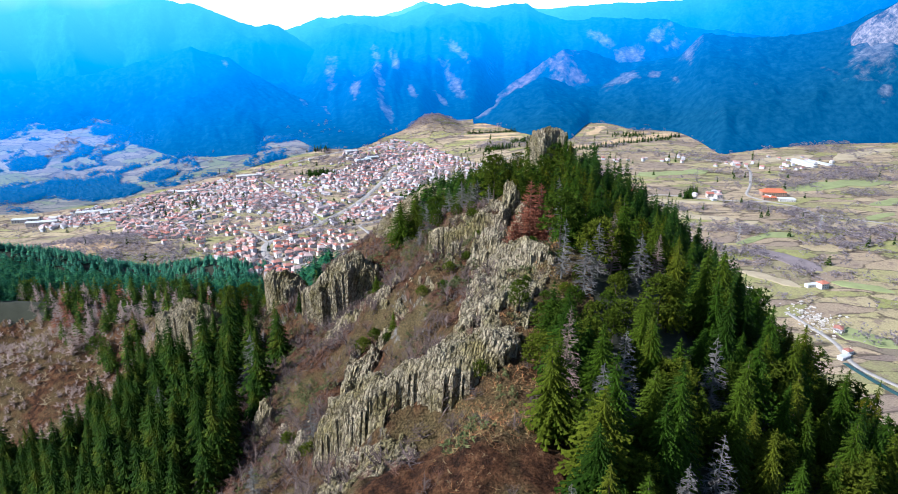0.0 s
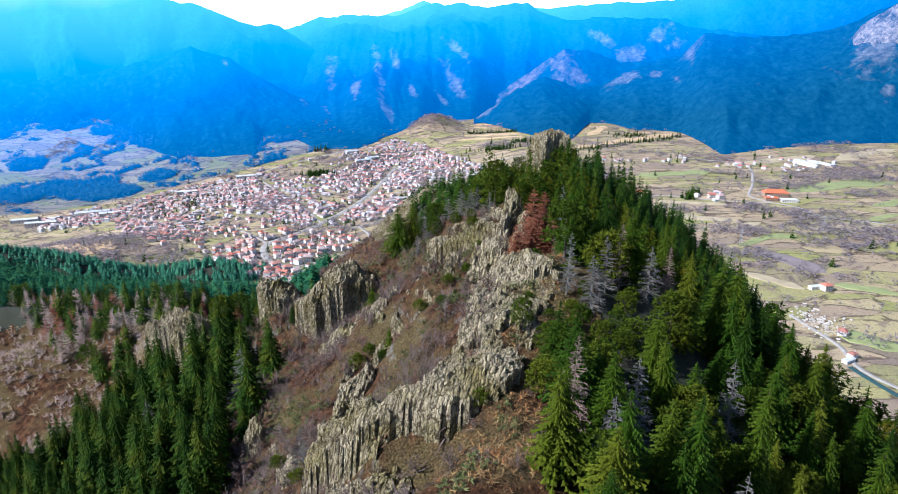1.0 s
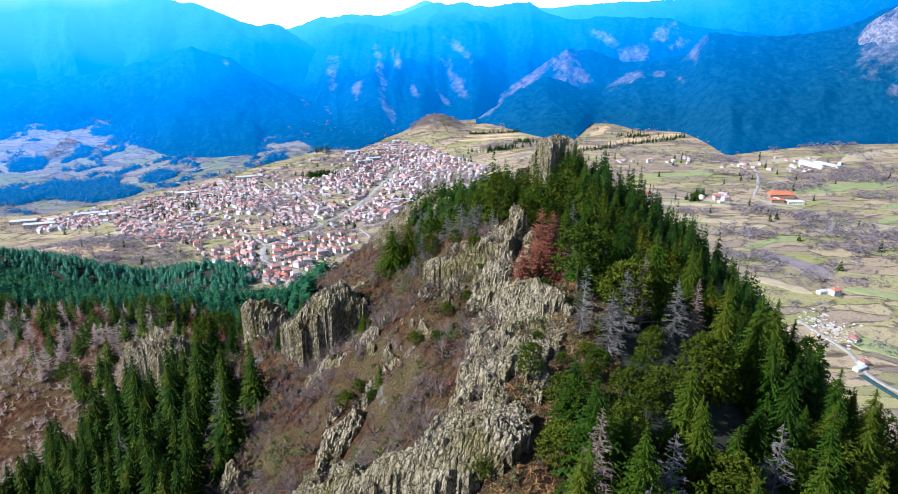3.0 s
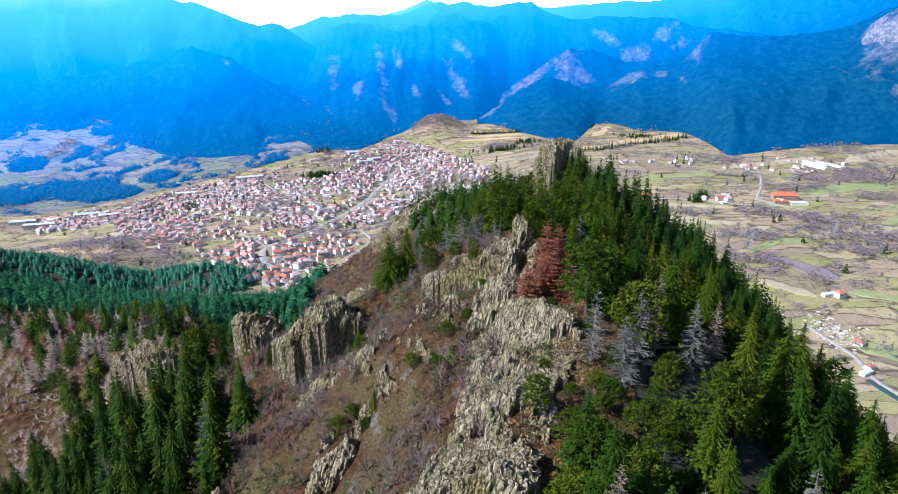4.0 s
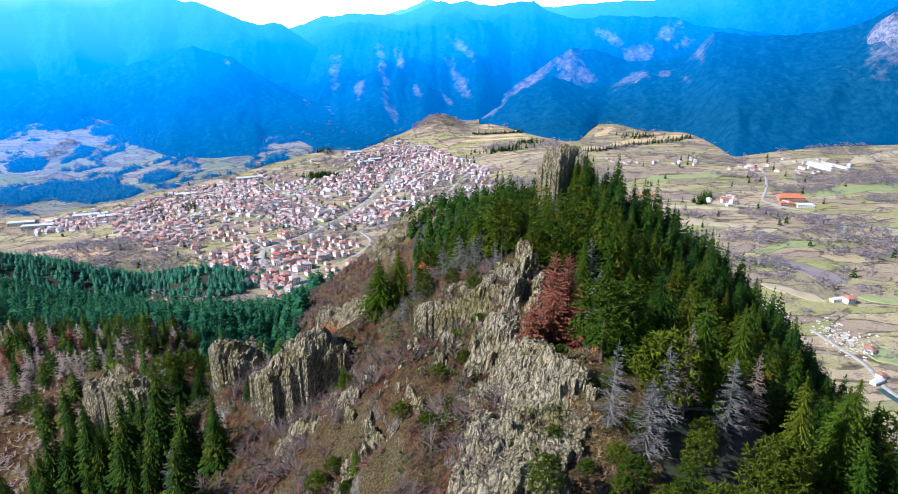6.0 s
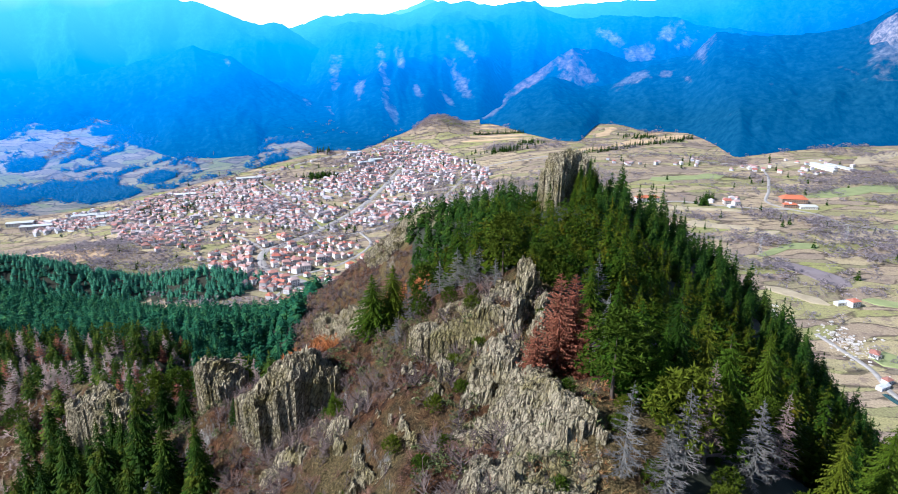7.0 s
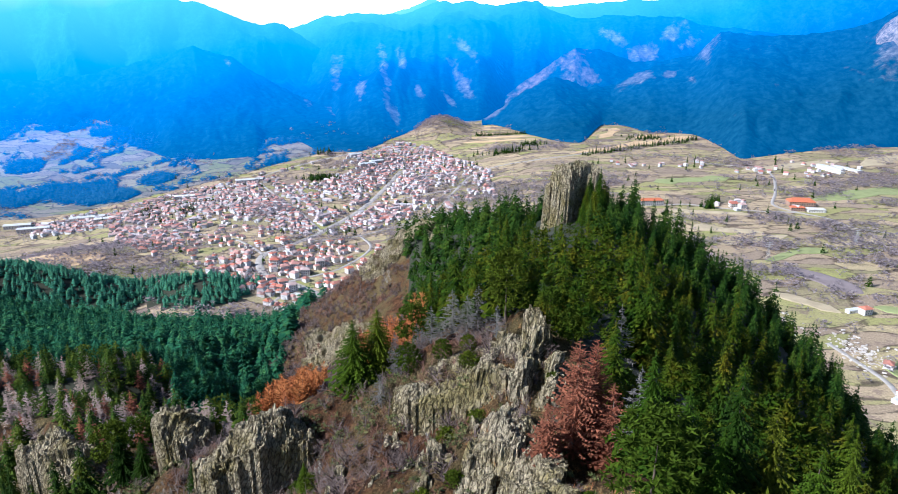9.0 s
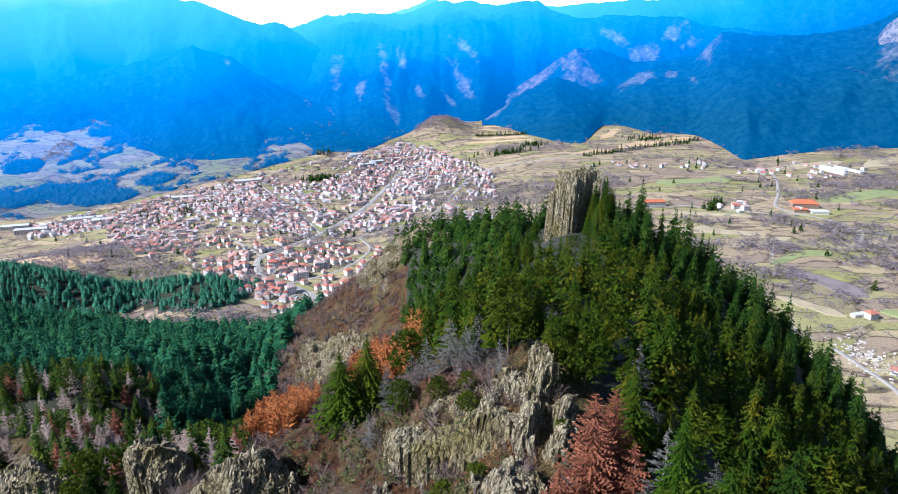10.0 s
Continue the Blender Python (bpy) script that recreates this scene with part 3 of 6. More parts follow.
# ---- rock outcrops of packed upright columns ----
def packed(x0, x1, y0, y1, gap, rng):
    nx, ny = max(1, int((x1 - x0) / gap)), max(1, int((y1 - y0) / gap))
    x, y = np.meshgrid(np.linspace(x0, x1, nx), np.linspace(y0, y1, ny))
    x[1::2] += gap / 2
    return x.ravel() + rng.uniform(-0.3, 0.3, x.size) * gap, y.ravel() + rng.uniform(-0.3, 0.3, x.size) * gap


def columns(x, y, size, seed):
    """For each place the column of rock that it belongs to: centre and a number from 0 to 1."""
    i, j = np.floor(x / size).astype(int), np.floor(y / size).astype(int)
    t, u, w = TABLE[seed % 8], TABLE[(seed + 3) % 8], TABLE[(seed + 5) % 8]
    best = np.full(x.shape, 1e9)
    cx, cy, rnd = np.zeros(x.shape), np.zeros(x.shape), np.zeros(x.shape)
    for a in (-1, 0, 1):
        for b in (-1, 0, 1):
            k, l = (i + a) & 255, (j + b) & 255
            px, py = (i + a + t[k, l]) * size, (j + b + u[k, l]) * size
            d = (x - px) ** 2 + (y - py) ** 2
            m = d < best
            best[m], cx[m], cy[m], rnd[m] = d[m], px[m], py[m], w[k, l][m]
    return cx, cy, rnd


def rock_mesh(name, x, y, z, keep, g, lean, split=0.0):
    """A sheet over a block of columns: their tops, and steep uneven walls down into the ground all round; split: size of the masses that it falls into, each a part."""
    rows, cols = x.shape
    z = np.where(keep, z, g - 1.5)
    up = np.clip(z - g, 0, 30)
    uneven = np.clip(up / 2, 0, 1)
    dx = 0.8 * fbm(x * 0.4 + z * 0.5, y * 0.4 + z * 0.3, 2.2, 3, 2) * uneven
    dy = 0.8 * fbm(x * 0.4 - z * 0.4, y * 0.4 + z * 0.5, 2.2, 3, 5) * uneven
    verts = np.stack([x + lean[0] * up + dx, y + lean[1] * up + dy, z], -1).reshape(-1, 3)
    faces = grid_faces(rows, cols)
    faces = faces[keep.ravel()[faces].any(1)]
    if not split:
        used, back = np.unique(faces, return_inverse=True)
        return new(name, mesh_from(name, verts[used], back.reshape(-1, 4), [ROCK], smooth=False))
    # masses: each face goes to the nearest of a few seeds that stand apart
    px, py = x.ravel()[faces[:, 0]], y.ravel()[faces[:, 0]]
    near, seeds = np.full(len(px), 1e9), []
    k = int(np.argmax(z.ravel()[faces[:, 0]]))
    while near.max() > split ** 2 and len(seeds) < 12:
        d = (px - px[k]) ** 2 + (py - py[k]) ** 2
        seeds.append(d)
        near = np.minimum(near, d)
        k = int(np.argmax(near))
    mass = np.argmin(seeds, 0)
    ob = new(name)
    base = verts[faces.ravel()].mean(0)
    ob.location = (base[0], base[1], float(g[keep].min()))
    for k in np.unique(mass):
        used, back = np.unique(faces[mass == k], return_inverse=True)
        piece = new("rock_mass", mesh_from("rock_mass", verts[used] - np.array(ob.location), back.reshape(-1, 4), [ROCK], smooth=False))
        piece.parent = ob
    return ob


def largest(keep):
    """The largest connected part of a mask."""
    left, best = keep.copy(), None
    while left.any():
        i, j = np.argwhere(left)[0]
        left[i, j] = False
        todo, cells = [(i, j)], [(i, j)]
        while todo:
            i, j = todo.pop()
            for a, b in ((i + 1, j), (i - 1, j), (i, j + 1), (i, j - 1)):
                if 0 <= a < left.shape[0] and 0 <= b < left.shape[1] and left[a, b]:
                    left[a, b] = False
                    todo.append((a, b))
                    cells.append((a, b))
        if best is None or len(cells) > len(best):
            best = cells
    out = np.zeros(keep.shape, bool)
    out[tuple(np.array(best).T)] = True
    return out


def flutes(x, y, seed):
    """Grooves between bundles of columns, running up the slope."""
    u, v = 0.92 * x - 0.38 * y, 0.38 * x + 0.92 * y
    u = u + 0.5 * fbm(x, y, 5, 2, seed)
    return ridged(u, v * 0.16, 1.5, 3, seed) - 0.6


def outcrop(label, line, near, far, gap=0.6, seed=1, jag=1.0, lean=(0.0, 0.0), fall=0.5, block=5.0):
    """A crag along a line of (x, y, top): near and far are its depths to the two sides, fall how its top drops away from the line."""
    w = max(near, far) * 1.4
    px, py = [p[0] for p in line], [p[1] for p in line]
    g1 = gap / 2.6
    x, y = np.meshgrid(np.arange(min(px) - w, max(px) + w, g1), np.arange(min(py) - w, max(py) + w, g1))
    cx, cy, rnd = columns(x + 0.25 * fbm(x, y, 1.2, 2, seed), y + 0.25 * fbm(x, y, 1.2, 2, seed + 1), gap, seed)
    best, keep = np.full(x.shape, -1e9), np.zeros(x.shape, bool)
    for (xa, ya, za), (xb, yb, zb) in zip(line, line[1:]):
        dx, dy = xb - xa, yb - ya
        length = math.hypot(dx, dy)
        t = np.clip(((cx - xa) * dx + (cy - ya) * dy) / length ** 2, 0, 1)
        d = np.hypot(cx - xa - t * dx, cy - ya - t * dy)
        side = (dx * (cy - ya) - dy * (cx - xa)) / length
        depth = np.where(side > 0, far, near) * (0.55 + 0.9 * vnoise(cx / 3.5, cy / 3.5, seed))
        top = za + t * (zb - za) - fall * d - 1.2 * d ** 2 / depth ** 2
        best = np.where(d < depth, np.maximum(best, top), best)
        keep |= d < depth
    steps = (np.round(4 * vnoise(cx / block, cy / block, seed + 2)) - 2) * 1.05
    tops = best + jag * (steps + (rnd - 0.5) * 0.45 + 1.5 * fbm(cx, cy, 3.0, 3, seed)) + 0.6 * flutes(x, y, seed)
    g = height(x, y)
    keep = largest(keep & (tops > height(cx, cy) + 0.25))
    tops = tops + 0.5 * (rnd - 0.5) * ((x - cx) - (y - cy)) + 0.16 * fbm(x, y, 0.5, 2, seed)
    return tagged(rock_mesh("rock_outcrop", x, y, tops, keep, g, lean, 5.5), label, "rock", group="rock outcrops of the ridge")


def broken_ground(label, ox, oy, rx, ry, turn, seed, gap=0.7, proud=1.6, cover=0.5, lean=(0.0, 0.0)):
    """A patch where worn columns stand out of the slope in ribs and bands."""
    w = max(rx, ry) * 1.15
    g1 = gap / 2.6
    x, y = np.meshgrid(np.arange(ox - w, ox + w, g1), np.arange(oy - w, oy + w, g1))
    cx, cy, rnd = columns(x + 0.25 * fbm(x, y, 1.2, 2, seed), y + 0.25 * fbm(x, y, 1.2, 2, seed + 1), gap, seed)
    c, s = math.cos(radians(turn)), math.sin(radians(turn))
    u, v = ((cx - ox) * c + (cy - oy) * s) / rx, ((cy - oy) * c - (cx - ox) * s) / ry
    band = ridged(cx + 0.5 * cy, cy * 0.8, 6.0, 4, seed)
    keep = (u * u + v * v < 1 - 0.4 * fbm(cx, cy, 6, 2, seed)) & (band > 1 - cover)
    g = height(x, y)
    bx, by, brnd = columns(cx + 0.8 * fbm(cx, cy, 4, 2, seed), cy, 4.2, seed + 2)
    tops = 0.6 * height(bx, by) + 0.4 * height(cx, cy) + proud * np.clip((band - 1 + cover) / cover, 0, 1) ** 0.8
    tops = tops + (brnd - 0.45) * 1.8 + (rnd - 0.4) * 0.25 + 0.9 * flutes(x, y, seed)
    keep &= tops > g - 0.2
    tops = tops + 0.5 * (rnd - 0.5) * ((x - cx) - (y - cy)) + 0.16 * fbm(x, y, 0.5, 2, seed)
    return tagged(rock_mesh("worn_rocks", x, y, tops, keep, g, lean), label, "rocks", kind="stuff")


outcrop("pale grey columnar cliff below the grassy crest", [(-20, 90, 249), (-15.5, 88, 255), (-10.6, 86.8, 259.4), (-5.4, 86, 262.7), (0, 85.6, 265.4), (5.6, 87, 266.8)], 3.2, 4.2, 0.6, 1, 0.45, fall=0.28, lean=(0.06, 0.16), block=3.0)
outcrop("worn rock rib running down into the brown gully", [(-16.5, 119, 248.5), (-19.2, 116.5, 246.5), (-21.5, 110, 242), (-24, 104, 237)], 2.4, 2.4, 0.6, 25, 0.6, fall=0.7, lean=(0.08, 0.1), block=2.5)
outcrop("broad columnar rock face below the crest ledge", [(6, 106, 262.5), (11, 114, 267), (16, 121, 270.3), (12.5, 127, 268)], 8.5, 4, 0.62, 2, 0.7, fall=0.62, lean=(0.14, 0.12))
outcrop("square columnar rock tower on the slope", [(-2.5, 158, 262.3), (1, 157.6, 263), (4.5, 156.5, 263.6)], 3.4, 3.5, 0.6, 3, 0.35, fall=0.2, lean=(0.03, 0.1), block=3.5)
broken_ground("pale rock ledge beside the pinnacle", 8, 158, 10, 6, 10, 27, 0.62, 1.8, 0.6, (0.1, 0.1))
outcrop("tall narrow rock pinnacle on the crest", [(14.4, 158, 271), (15.9, 160, 274.6), (16.8, 161, 273.6)], 1.7, 1.7, 0.45, 4, 1.2, fall=1.3, lean=(0.04, 0.03), block=2)
outcrop("leaning slabs of grey rock below the pinnacle", [(9.5, 144, 264.5), (12.5, 151, 266.8), (14.2, 155.5, 268.6)], 2.2, 2.0, 0.5, 5, 1.0, fall=1.0, lean=(0.10, 0.08), block=2.5)
outcrop("leaning slabs of grey rock below the pinnacle", [(17, 149, 267.5), (18, 155, 269.5)], 1.8, 1.8, 0.5, 6, 0.8, fall=0.9, lean=(0.16, 0.08), block=2.5)
outcrop("tall pale columnar cliff on the side spur", [(-24.5, 165.5, 251.5), (-28, 164.5, 250.5), (-33, 165, 248), (-36, 166.5, 244.5)], 3.6, 5.0, 0.58, 7, 1.2, fall=0.5, block=3.6)
outcrop("rounded grey rock tower on the side spur", [(-49.5, 183, 241), (-54, 185.5, 240)], 4.0, 4.2, 0.62, 8, 1.3, fall=0.5, block=3.6)
outcrop("short rock tower in front of a taller one on the spur", [(-46.5, 176, 232.5), (-50, 177, 232)], 2.4, 2.6, 0.6, 18, 0.9, fall=0.7, block=3)
outcrop("broad pale crag among firs on the spur", [(-78, 193, 219.5), (-86, 198, 222.5), (-93, 202, 221.5), (-99, 207, 217)], 5.6, 4.5, 0.7, 9, 1.6, fall=0.5, block=5)
outcrop("small rock pinnacle in the gully", [(-41, 128, 226.5), (-43.5, 131, 228)], 2.2, 2.2, 0.55, 10, 0.8, fall=0.9, block=2)
outcrop("small rock pinnacle in the gully", [(-34, 118, 228.5), (-36, 122, 229.5)], 2.4, 2.2, 0.55, 11, 0.8, fall=0.9, block=2)
outcrop("summit crag of upright grey columns above the firs", [(41, 298, 263.5), (44, 299.5, 268.5), (49, 301, 267)], 5.4, 5.5, 0.85, 12, 0.85, fall=0.4, lean=(0.05, 0.05), block=3.5)
outcrop("grey cliff on the far shoulder of the ridge", [(-2, 388, 219), (-14, 399, 216), (-26, 414, 206)], 8, 7, 1.3, 13, 1.2, fall=0.4)
outcrop("dark crag low on the ridge flank", [(-66, 365, 168), (-70, 378, 165)], 5, 5, 1.2, 14, 1.2, fall=0.5)
broken_ground("sloping field of worn rock columns on the ridge flank", -52, 342, 30, 13, 115, 15, 1.1, 3.4, 0.75)
broken_ground("worn rock bands on the far shoulder of the ridge", -36, 405, 20, 12, 130, 26, 1.4, 4.2, 0.5)
broken_ground("grey rock bands above the brown slope", -13, 132, 14, 8, 40, 16, 0.7, 2.6, 0.25, (0.1, 0.05))
broken_ground("grey rock bands on the leaf-strewn slope", -4, 146, 13, 9, 20, 17, 0.7, 2.6, 0.27, (0.1, 0.05))
broken_ground("worn columnar rock slab beside the crest", 6.5, 98, 12, 6.5, 60, 19, 0.62, 1.5, 0.8, (0.2, 0.15))
broken_ground("worn columnar rock slab beside the crest", 10.5, 112, 13, 7, 60, 24, 0.62, 1.5, 0.8, (0.2, 0.15))
broken_ground("worn columnar rock slab beside the crest", 9.5, 133, 13, 6, 80, 20, 0.62, 2.0, 0.68, (0.15, 0.12))
broken_ground("low rock ribs in the brown gully", -22, 112, 12, 9, 60, 21, 0.7, 2.6, 0.24, (0.1, 0.05))
broken_ground("low rock ribs in the brown gully", -22, 148, 12, 7, 10, 22, 0.7, 2.4, 0.28, (0.1, 0.05))
broken_ground("low rock ribs below the near cliff", -13, 78, 9, 7, 60, 23, 0.7, 1.6, 0.5, (0.1, 0.05))

# ---- trees ----
def spruce_crown(h, rad, levels, per, cut, rng, droop=0.35, width=0.34, low=0.1, lift=0.0, power=0.85, gaps=0.0):
    """Sprays of needles in whorls: each branch a drooping spine with a fringe of hanging twigs to both sides."""
    V, F = [], []
    count = 0
    for i in range(levels):
        u = (i + rng.rand() * 0.7) / levels
        z0 = h * (low + (0.985 - low) * u)
        r0 = rad * ((1 - u) ** power * (0.55 + 0.45 * min(1, u * 7 + 0.35)) + 0.035)
        turn = rng.rand() * 6.28
        for k in range(per):
            if rng.rand() < gaps:
                continue
            a = turn + (k + rng.uniform(-0.3, 0.3)) * 6.283 / per
            r = r0 * rng.uniform(0.72, 1.22)
            ca, sa = math.cos(a), math.sin(a)
            tilt = droop * rng.uniform(0.6, 1.4) - lift
            w = width * r * rng.uniform(0.8, 1.25) + 0.05
            zs = z0 + rng.uniform(-0.5, 0.5) * h / levels
            pts = []
            for s in np.linspace(0.05, 1, cut + 1):
                zz = zs - tilt * r * s ** 1.4 + 0.18 * r * max(0, s - 0.7)
                pts.append((ca * r * s, sa * r * s, zz, s))
            for (x0, y0, z0_, s0), (x1, y1, z1, s1) in zip(pts, pts[1:]):
                m = w * (1.1 - 0.75 * s0)
                for sg in (-1, 1):
                    ox, oy = x0 + 0.75 * (x1 - x0) - sg * sa * m, y0 + 0.75 * (y1 - y0) + sg * ca * m
                    V += [(x0, y0, z0_ + 0.02), (x1, y1, z1), (ox, oy, z0_ + 0.75 * (z1 - z0_) - 0.45 * m - 0.05)]
                    F.append((count, count + 1, count + 2))
                    count += 3
    V += [(0.1, 0, h * 0.9), (-0.06, 0.09, h * 0.9), (0, 0, h), (-0.06, -0.09, h * 0.9)]
    F += [(count, count + 1, count + 2), (count + 1, count + 3, count + 2), (count + 3, count, count + 2)]
    return np.array(V), np.array(F)


def pine_crown(h, rad, clumps, spikes, rng):
    """A round-topped pine: tufts of needle sprays at the ends of its limbs."""
    V, F = [], []
    for c in range(clumps):
        u = rng.rand() ** 0.8
        z = h * (0.28 + 0.7 * u)
        R = rad * math.sqrt(max(0.04, 1 - ((u - 0.3) / 0.74) ** 2)) * rng.rand() ** 0.5
        a = rng.rand() * 6.28
        cx, cy = R * math.cos(a), R * math.sin(a)
        size = rad * rng.uniform(0.3, 0.5) * (40 / max(clumps, 40)) ** 0.5
        for s in range(spikes):
            d = rng.normal(0, 1, 3)
            d[2] = d[2] * 0.7 + 0.25
            d /= np.linalg.norm(d)
            q = np.cross(d, rng.normal(0, 1, 3))
            q /= np.linalg.norm(q) + 1e-6
            n = len(V)
            tip = np.array((cx, cy, z)) + d * size * rng.uniform(0.7, 1.25)
            mid = np.array((cx, cy, z)) + d * size * 0.15
            V += [mid + q * size * 0.2, mid - q * size * 0.2, tip]
            F.append((n, n + 1, n + 2))
    return np.array(V), np.array(F)


def limbs(h, rad, count, rng, thick=0.05, rise=0.25, low=0.2, twigs=3, flat=False):
    """Bare tapered limbs with twigs, as thin three-sided spikes."""
    V, F = [], []

    def spike(p, q, t):
        d = q - p
        a = np.cross(d, (0.3, 0.2, 0.9))
        a = a / (np.linalg.norm(a) + 1e-6) * t
        b = np.cross(d, a)
        b = b / (np.linalg.norm(b) + 1e-6) * t
        n = len(V)
        if flat:
            V.extend([p + a, p - a, q])
            F.append((n, n + 1, n + 2))
            return
        V.extend([p + a, p - a * 0.5 + b, p - a * 0.5 - b, q])
        F.extend([(n, n + 1, n + 3), (n + 1, n + 2, n + 3), (n + 2, n, n + 3)])

    for i in range(count):
        u = (i + rng.rand()) / count
        z = h * (low + (0.96 - low) * u)
        r = rad * (1 - u) ** 0.8 * rng.uniform(0.55, 1.15) + 0.12
        a = rng.rand() * 6.28
        p = np.array((0, 0, z))
        q = np.array((r * math.cos(a), r * math.sin(a), z + rise * r * rng.uniform(-0.5, 1.2)))
        spike(p, q, thick * (1.2 - u))
        for k in range(twigs):
            s = rng.uniform(0.35, 0.95)
            m = p + (q - p) * s
            b = a + rng.choice((-1, 1)) * rng.uniform(0.5, 1.1)
            e = m + np.array((math.cos(b), math.sin(b), rng.uniform(-0.5, 0.35))) * r * rng.uniform(0.2, 0.42)
            spike(m, e, thick * 0.5)
    return np.array(V), np.array(F)


def trunk_mesh(h, r, rng, lean=0.0, sides=7):
    z = np.array([-0.8, 0.0, 0.25, 0.6, 1.0]) * h
    z[0] = -1.2
    rr = r * np.array([1.35, 1.2, 0.8, 0.45, 0.06])
    a = np.arange(sides) * 2 * np.pi / sides
    bend = np.cumsum(rng.normal(0, 0.003, 5)) * h
    x = rr[:, None] * np.cos(a) + bend[:, None] + lean * np.maximum(z, 0)[:, None]
    y = rr[:, None] * np.sin(a) - bend[:, None] * 0.6
    v = np.stack([x, y, np.repeat(z[:, None], sides, 1)], -1).reshape(-1, 3)
    return v, grid_faces(5, sides, wrap=True)


GREENS = [(0.0, (0.014, 0.036, 0.004)), (0.3, (0.032, 0.072, 0.005)), (0.55, (0.052, 0.088, 0.006)), (0.8, (0.070, 0.098, 0.007)), (1.0, (0.092, 0.108, 0.008))]
DARKS = [(0.0, (0.010, 0.034, 0.006)), (0.5, (0.024, 0.060, 0.008)), (1.0, (0.055, 0.090, 0.010))]
# the blue in these greens is haze painted into the needles
BOWL_HAZED = [(0.0, (0.009, 0.058, 0.040)), (0.5, (0.024, 0.12, 0.064)), (1.0, (0.066, 0.185, 0.066))]
FIR = foliage("fir_needles", GREENS)
FIR_MASS = foliage("wood_needles", [(0.0, (0.008, 0.026, 0.003)), (0.4, (0.026, 0.054, 0.003)), (0.7, (0.050, 0.068, 0.004)), (1.0, (0.088, 0.082, 0.005))], per_object=False, translucent=0.12)
FIR_DARK = foliage("dark_wood_needles", DARKS, per_object=False, translucent=0.12)
FIR_BOWL = foliage("bowl_needles_hazed", BOWL_HAZED, per_object=False)
PINE = foliage("pine_needles", [(0.0, (0.042, 0.078, 0.007)), (1.0, (0.092, 0.118, 0.010))])
RUSSET = foliage("russet_needles", [(0.0, (0.17, 0.058, 0.038)), (1.0, (0.24, 0.095, 0.06))])
ORANGE = foliage("orange_leaves", [(0.0, (0.38, 0.13, 0.05)), (1.0, (0.46, 0.19, 0.07))])
GREYWOOD = plain("dead_grey_wood", [(0.0, (0.095, 0.098, 0.095)), (0.5, (0.15, 0.145, 0.132)), (1.0, (0.135, 0.115, 0.098))], 0.9, 1.5)
PINKWOOD = plain("dead_pinkish_wood", [(0.0, (0.16, 0.11, 0.085)), (1.0, (0.23, 0.165, 0.135))], 0.9, 1.5)
BARK = plain("bark", [(0.0, (0.075, 0.055, 0.042)), (1.0, (0.12, 0.09, 0.07))], 0.95, 3.0)
TWIG = plain("bare_twigs", [(0.0, (0.060, 0.040, 0.034)), (0.5, (0.105, 0.074, 0.062)), (1.0, (0.16, 0.12, 0.105))], 0.95, 0.3)
REDTWIG = plain("reddish_twigs", [(0.0, (0.12, 0.052, 0.032)), (1.0, (0.21, 0.115, 0.075))], 0.95, 0.3)
MIXED = foliage("young_needles", [(0.0, (0.016, 0.05, 0.010)), (0.5, (0.05, 0.09, 0.012)), (1.0, (0.12, 0.15, 0.018))], per_object=False)
PALEWOOD = plain("pale_bare_twigs", [(0.0, (0.22, 0.155, 0.125)), (0.5, (0.30, 0.22, 0.18)), (1.0, (0.38, 0.30, 0.26))], 0.9, 1.5)
MEADOW_SHRUB = plain("green_shrub", [(0.0, (0.06, 0.085, 0.02)), (0.6, (0.10, 0.12, 0.03)), (1.0, (0.15, 0.14, 0.05))], 0.9, 0.6)


def tree_kind(name, label, category, crown, crown_mat, trunk_h, trunk_r, rng, group, crown_name="crown", trunk_mat=None, crown_label=""):
    """One tree as a thing with trunk and crown, hidden far below until copies are set out."""
    ob = tagged(new(name), label, category, group)
    v, f = trunk_mesh(trunk_h, trunk_r, rng)
    t = new("trunk", mesh_from("trunk", v, f, [trunk_mat or BARK]))
    c = new(crown_name, mesh_from(crown_name, crown[0], crown[1], [crown_mat], smooth=False))
    t.parent = c.parent = ob
    if crown_label:
        c["label"] = crown_label
    return ob


class Kind:
    """The first tree of a kind is set out itself, all later ones as copies of it."""

    def __init__(self, ob):
        self.ob, self.used = ob, False

    def put(self, x, y, scale, turn, lean=0.0, wide=1.0):
        m = Matrix.Translation((x, y, float(height(x, y)) - 0.25)) @ Euler((lean, lean * 0.5, turn)).to_matrix().to_4x4() @ Matrix.Diagonal((scale * wide, scale * wide, scale, 1))
        if self.used:
            o = copy_thing(self.ob, Matrix.Identity(4))
        else:
            o, self.used = self.ob, True
        o.matrix_basis = m
        return o


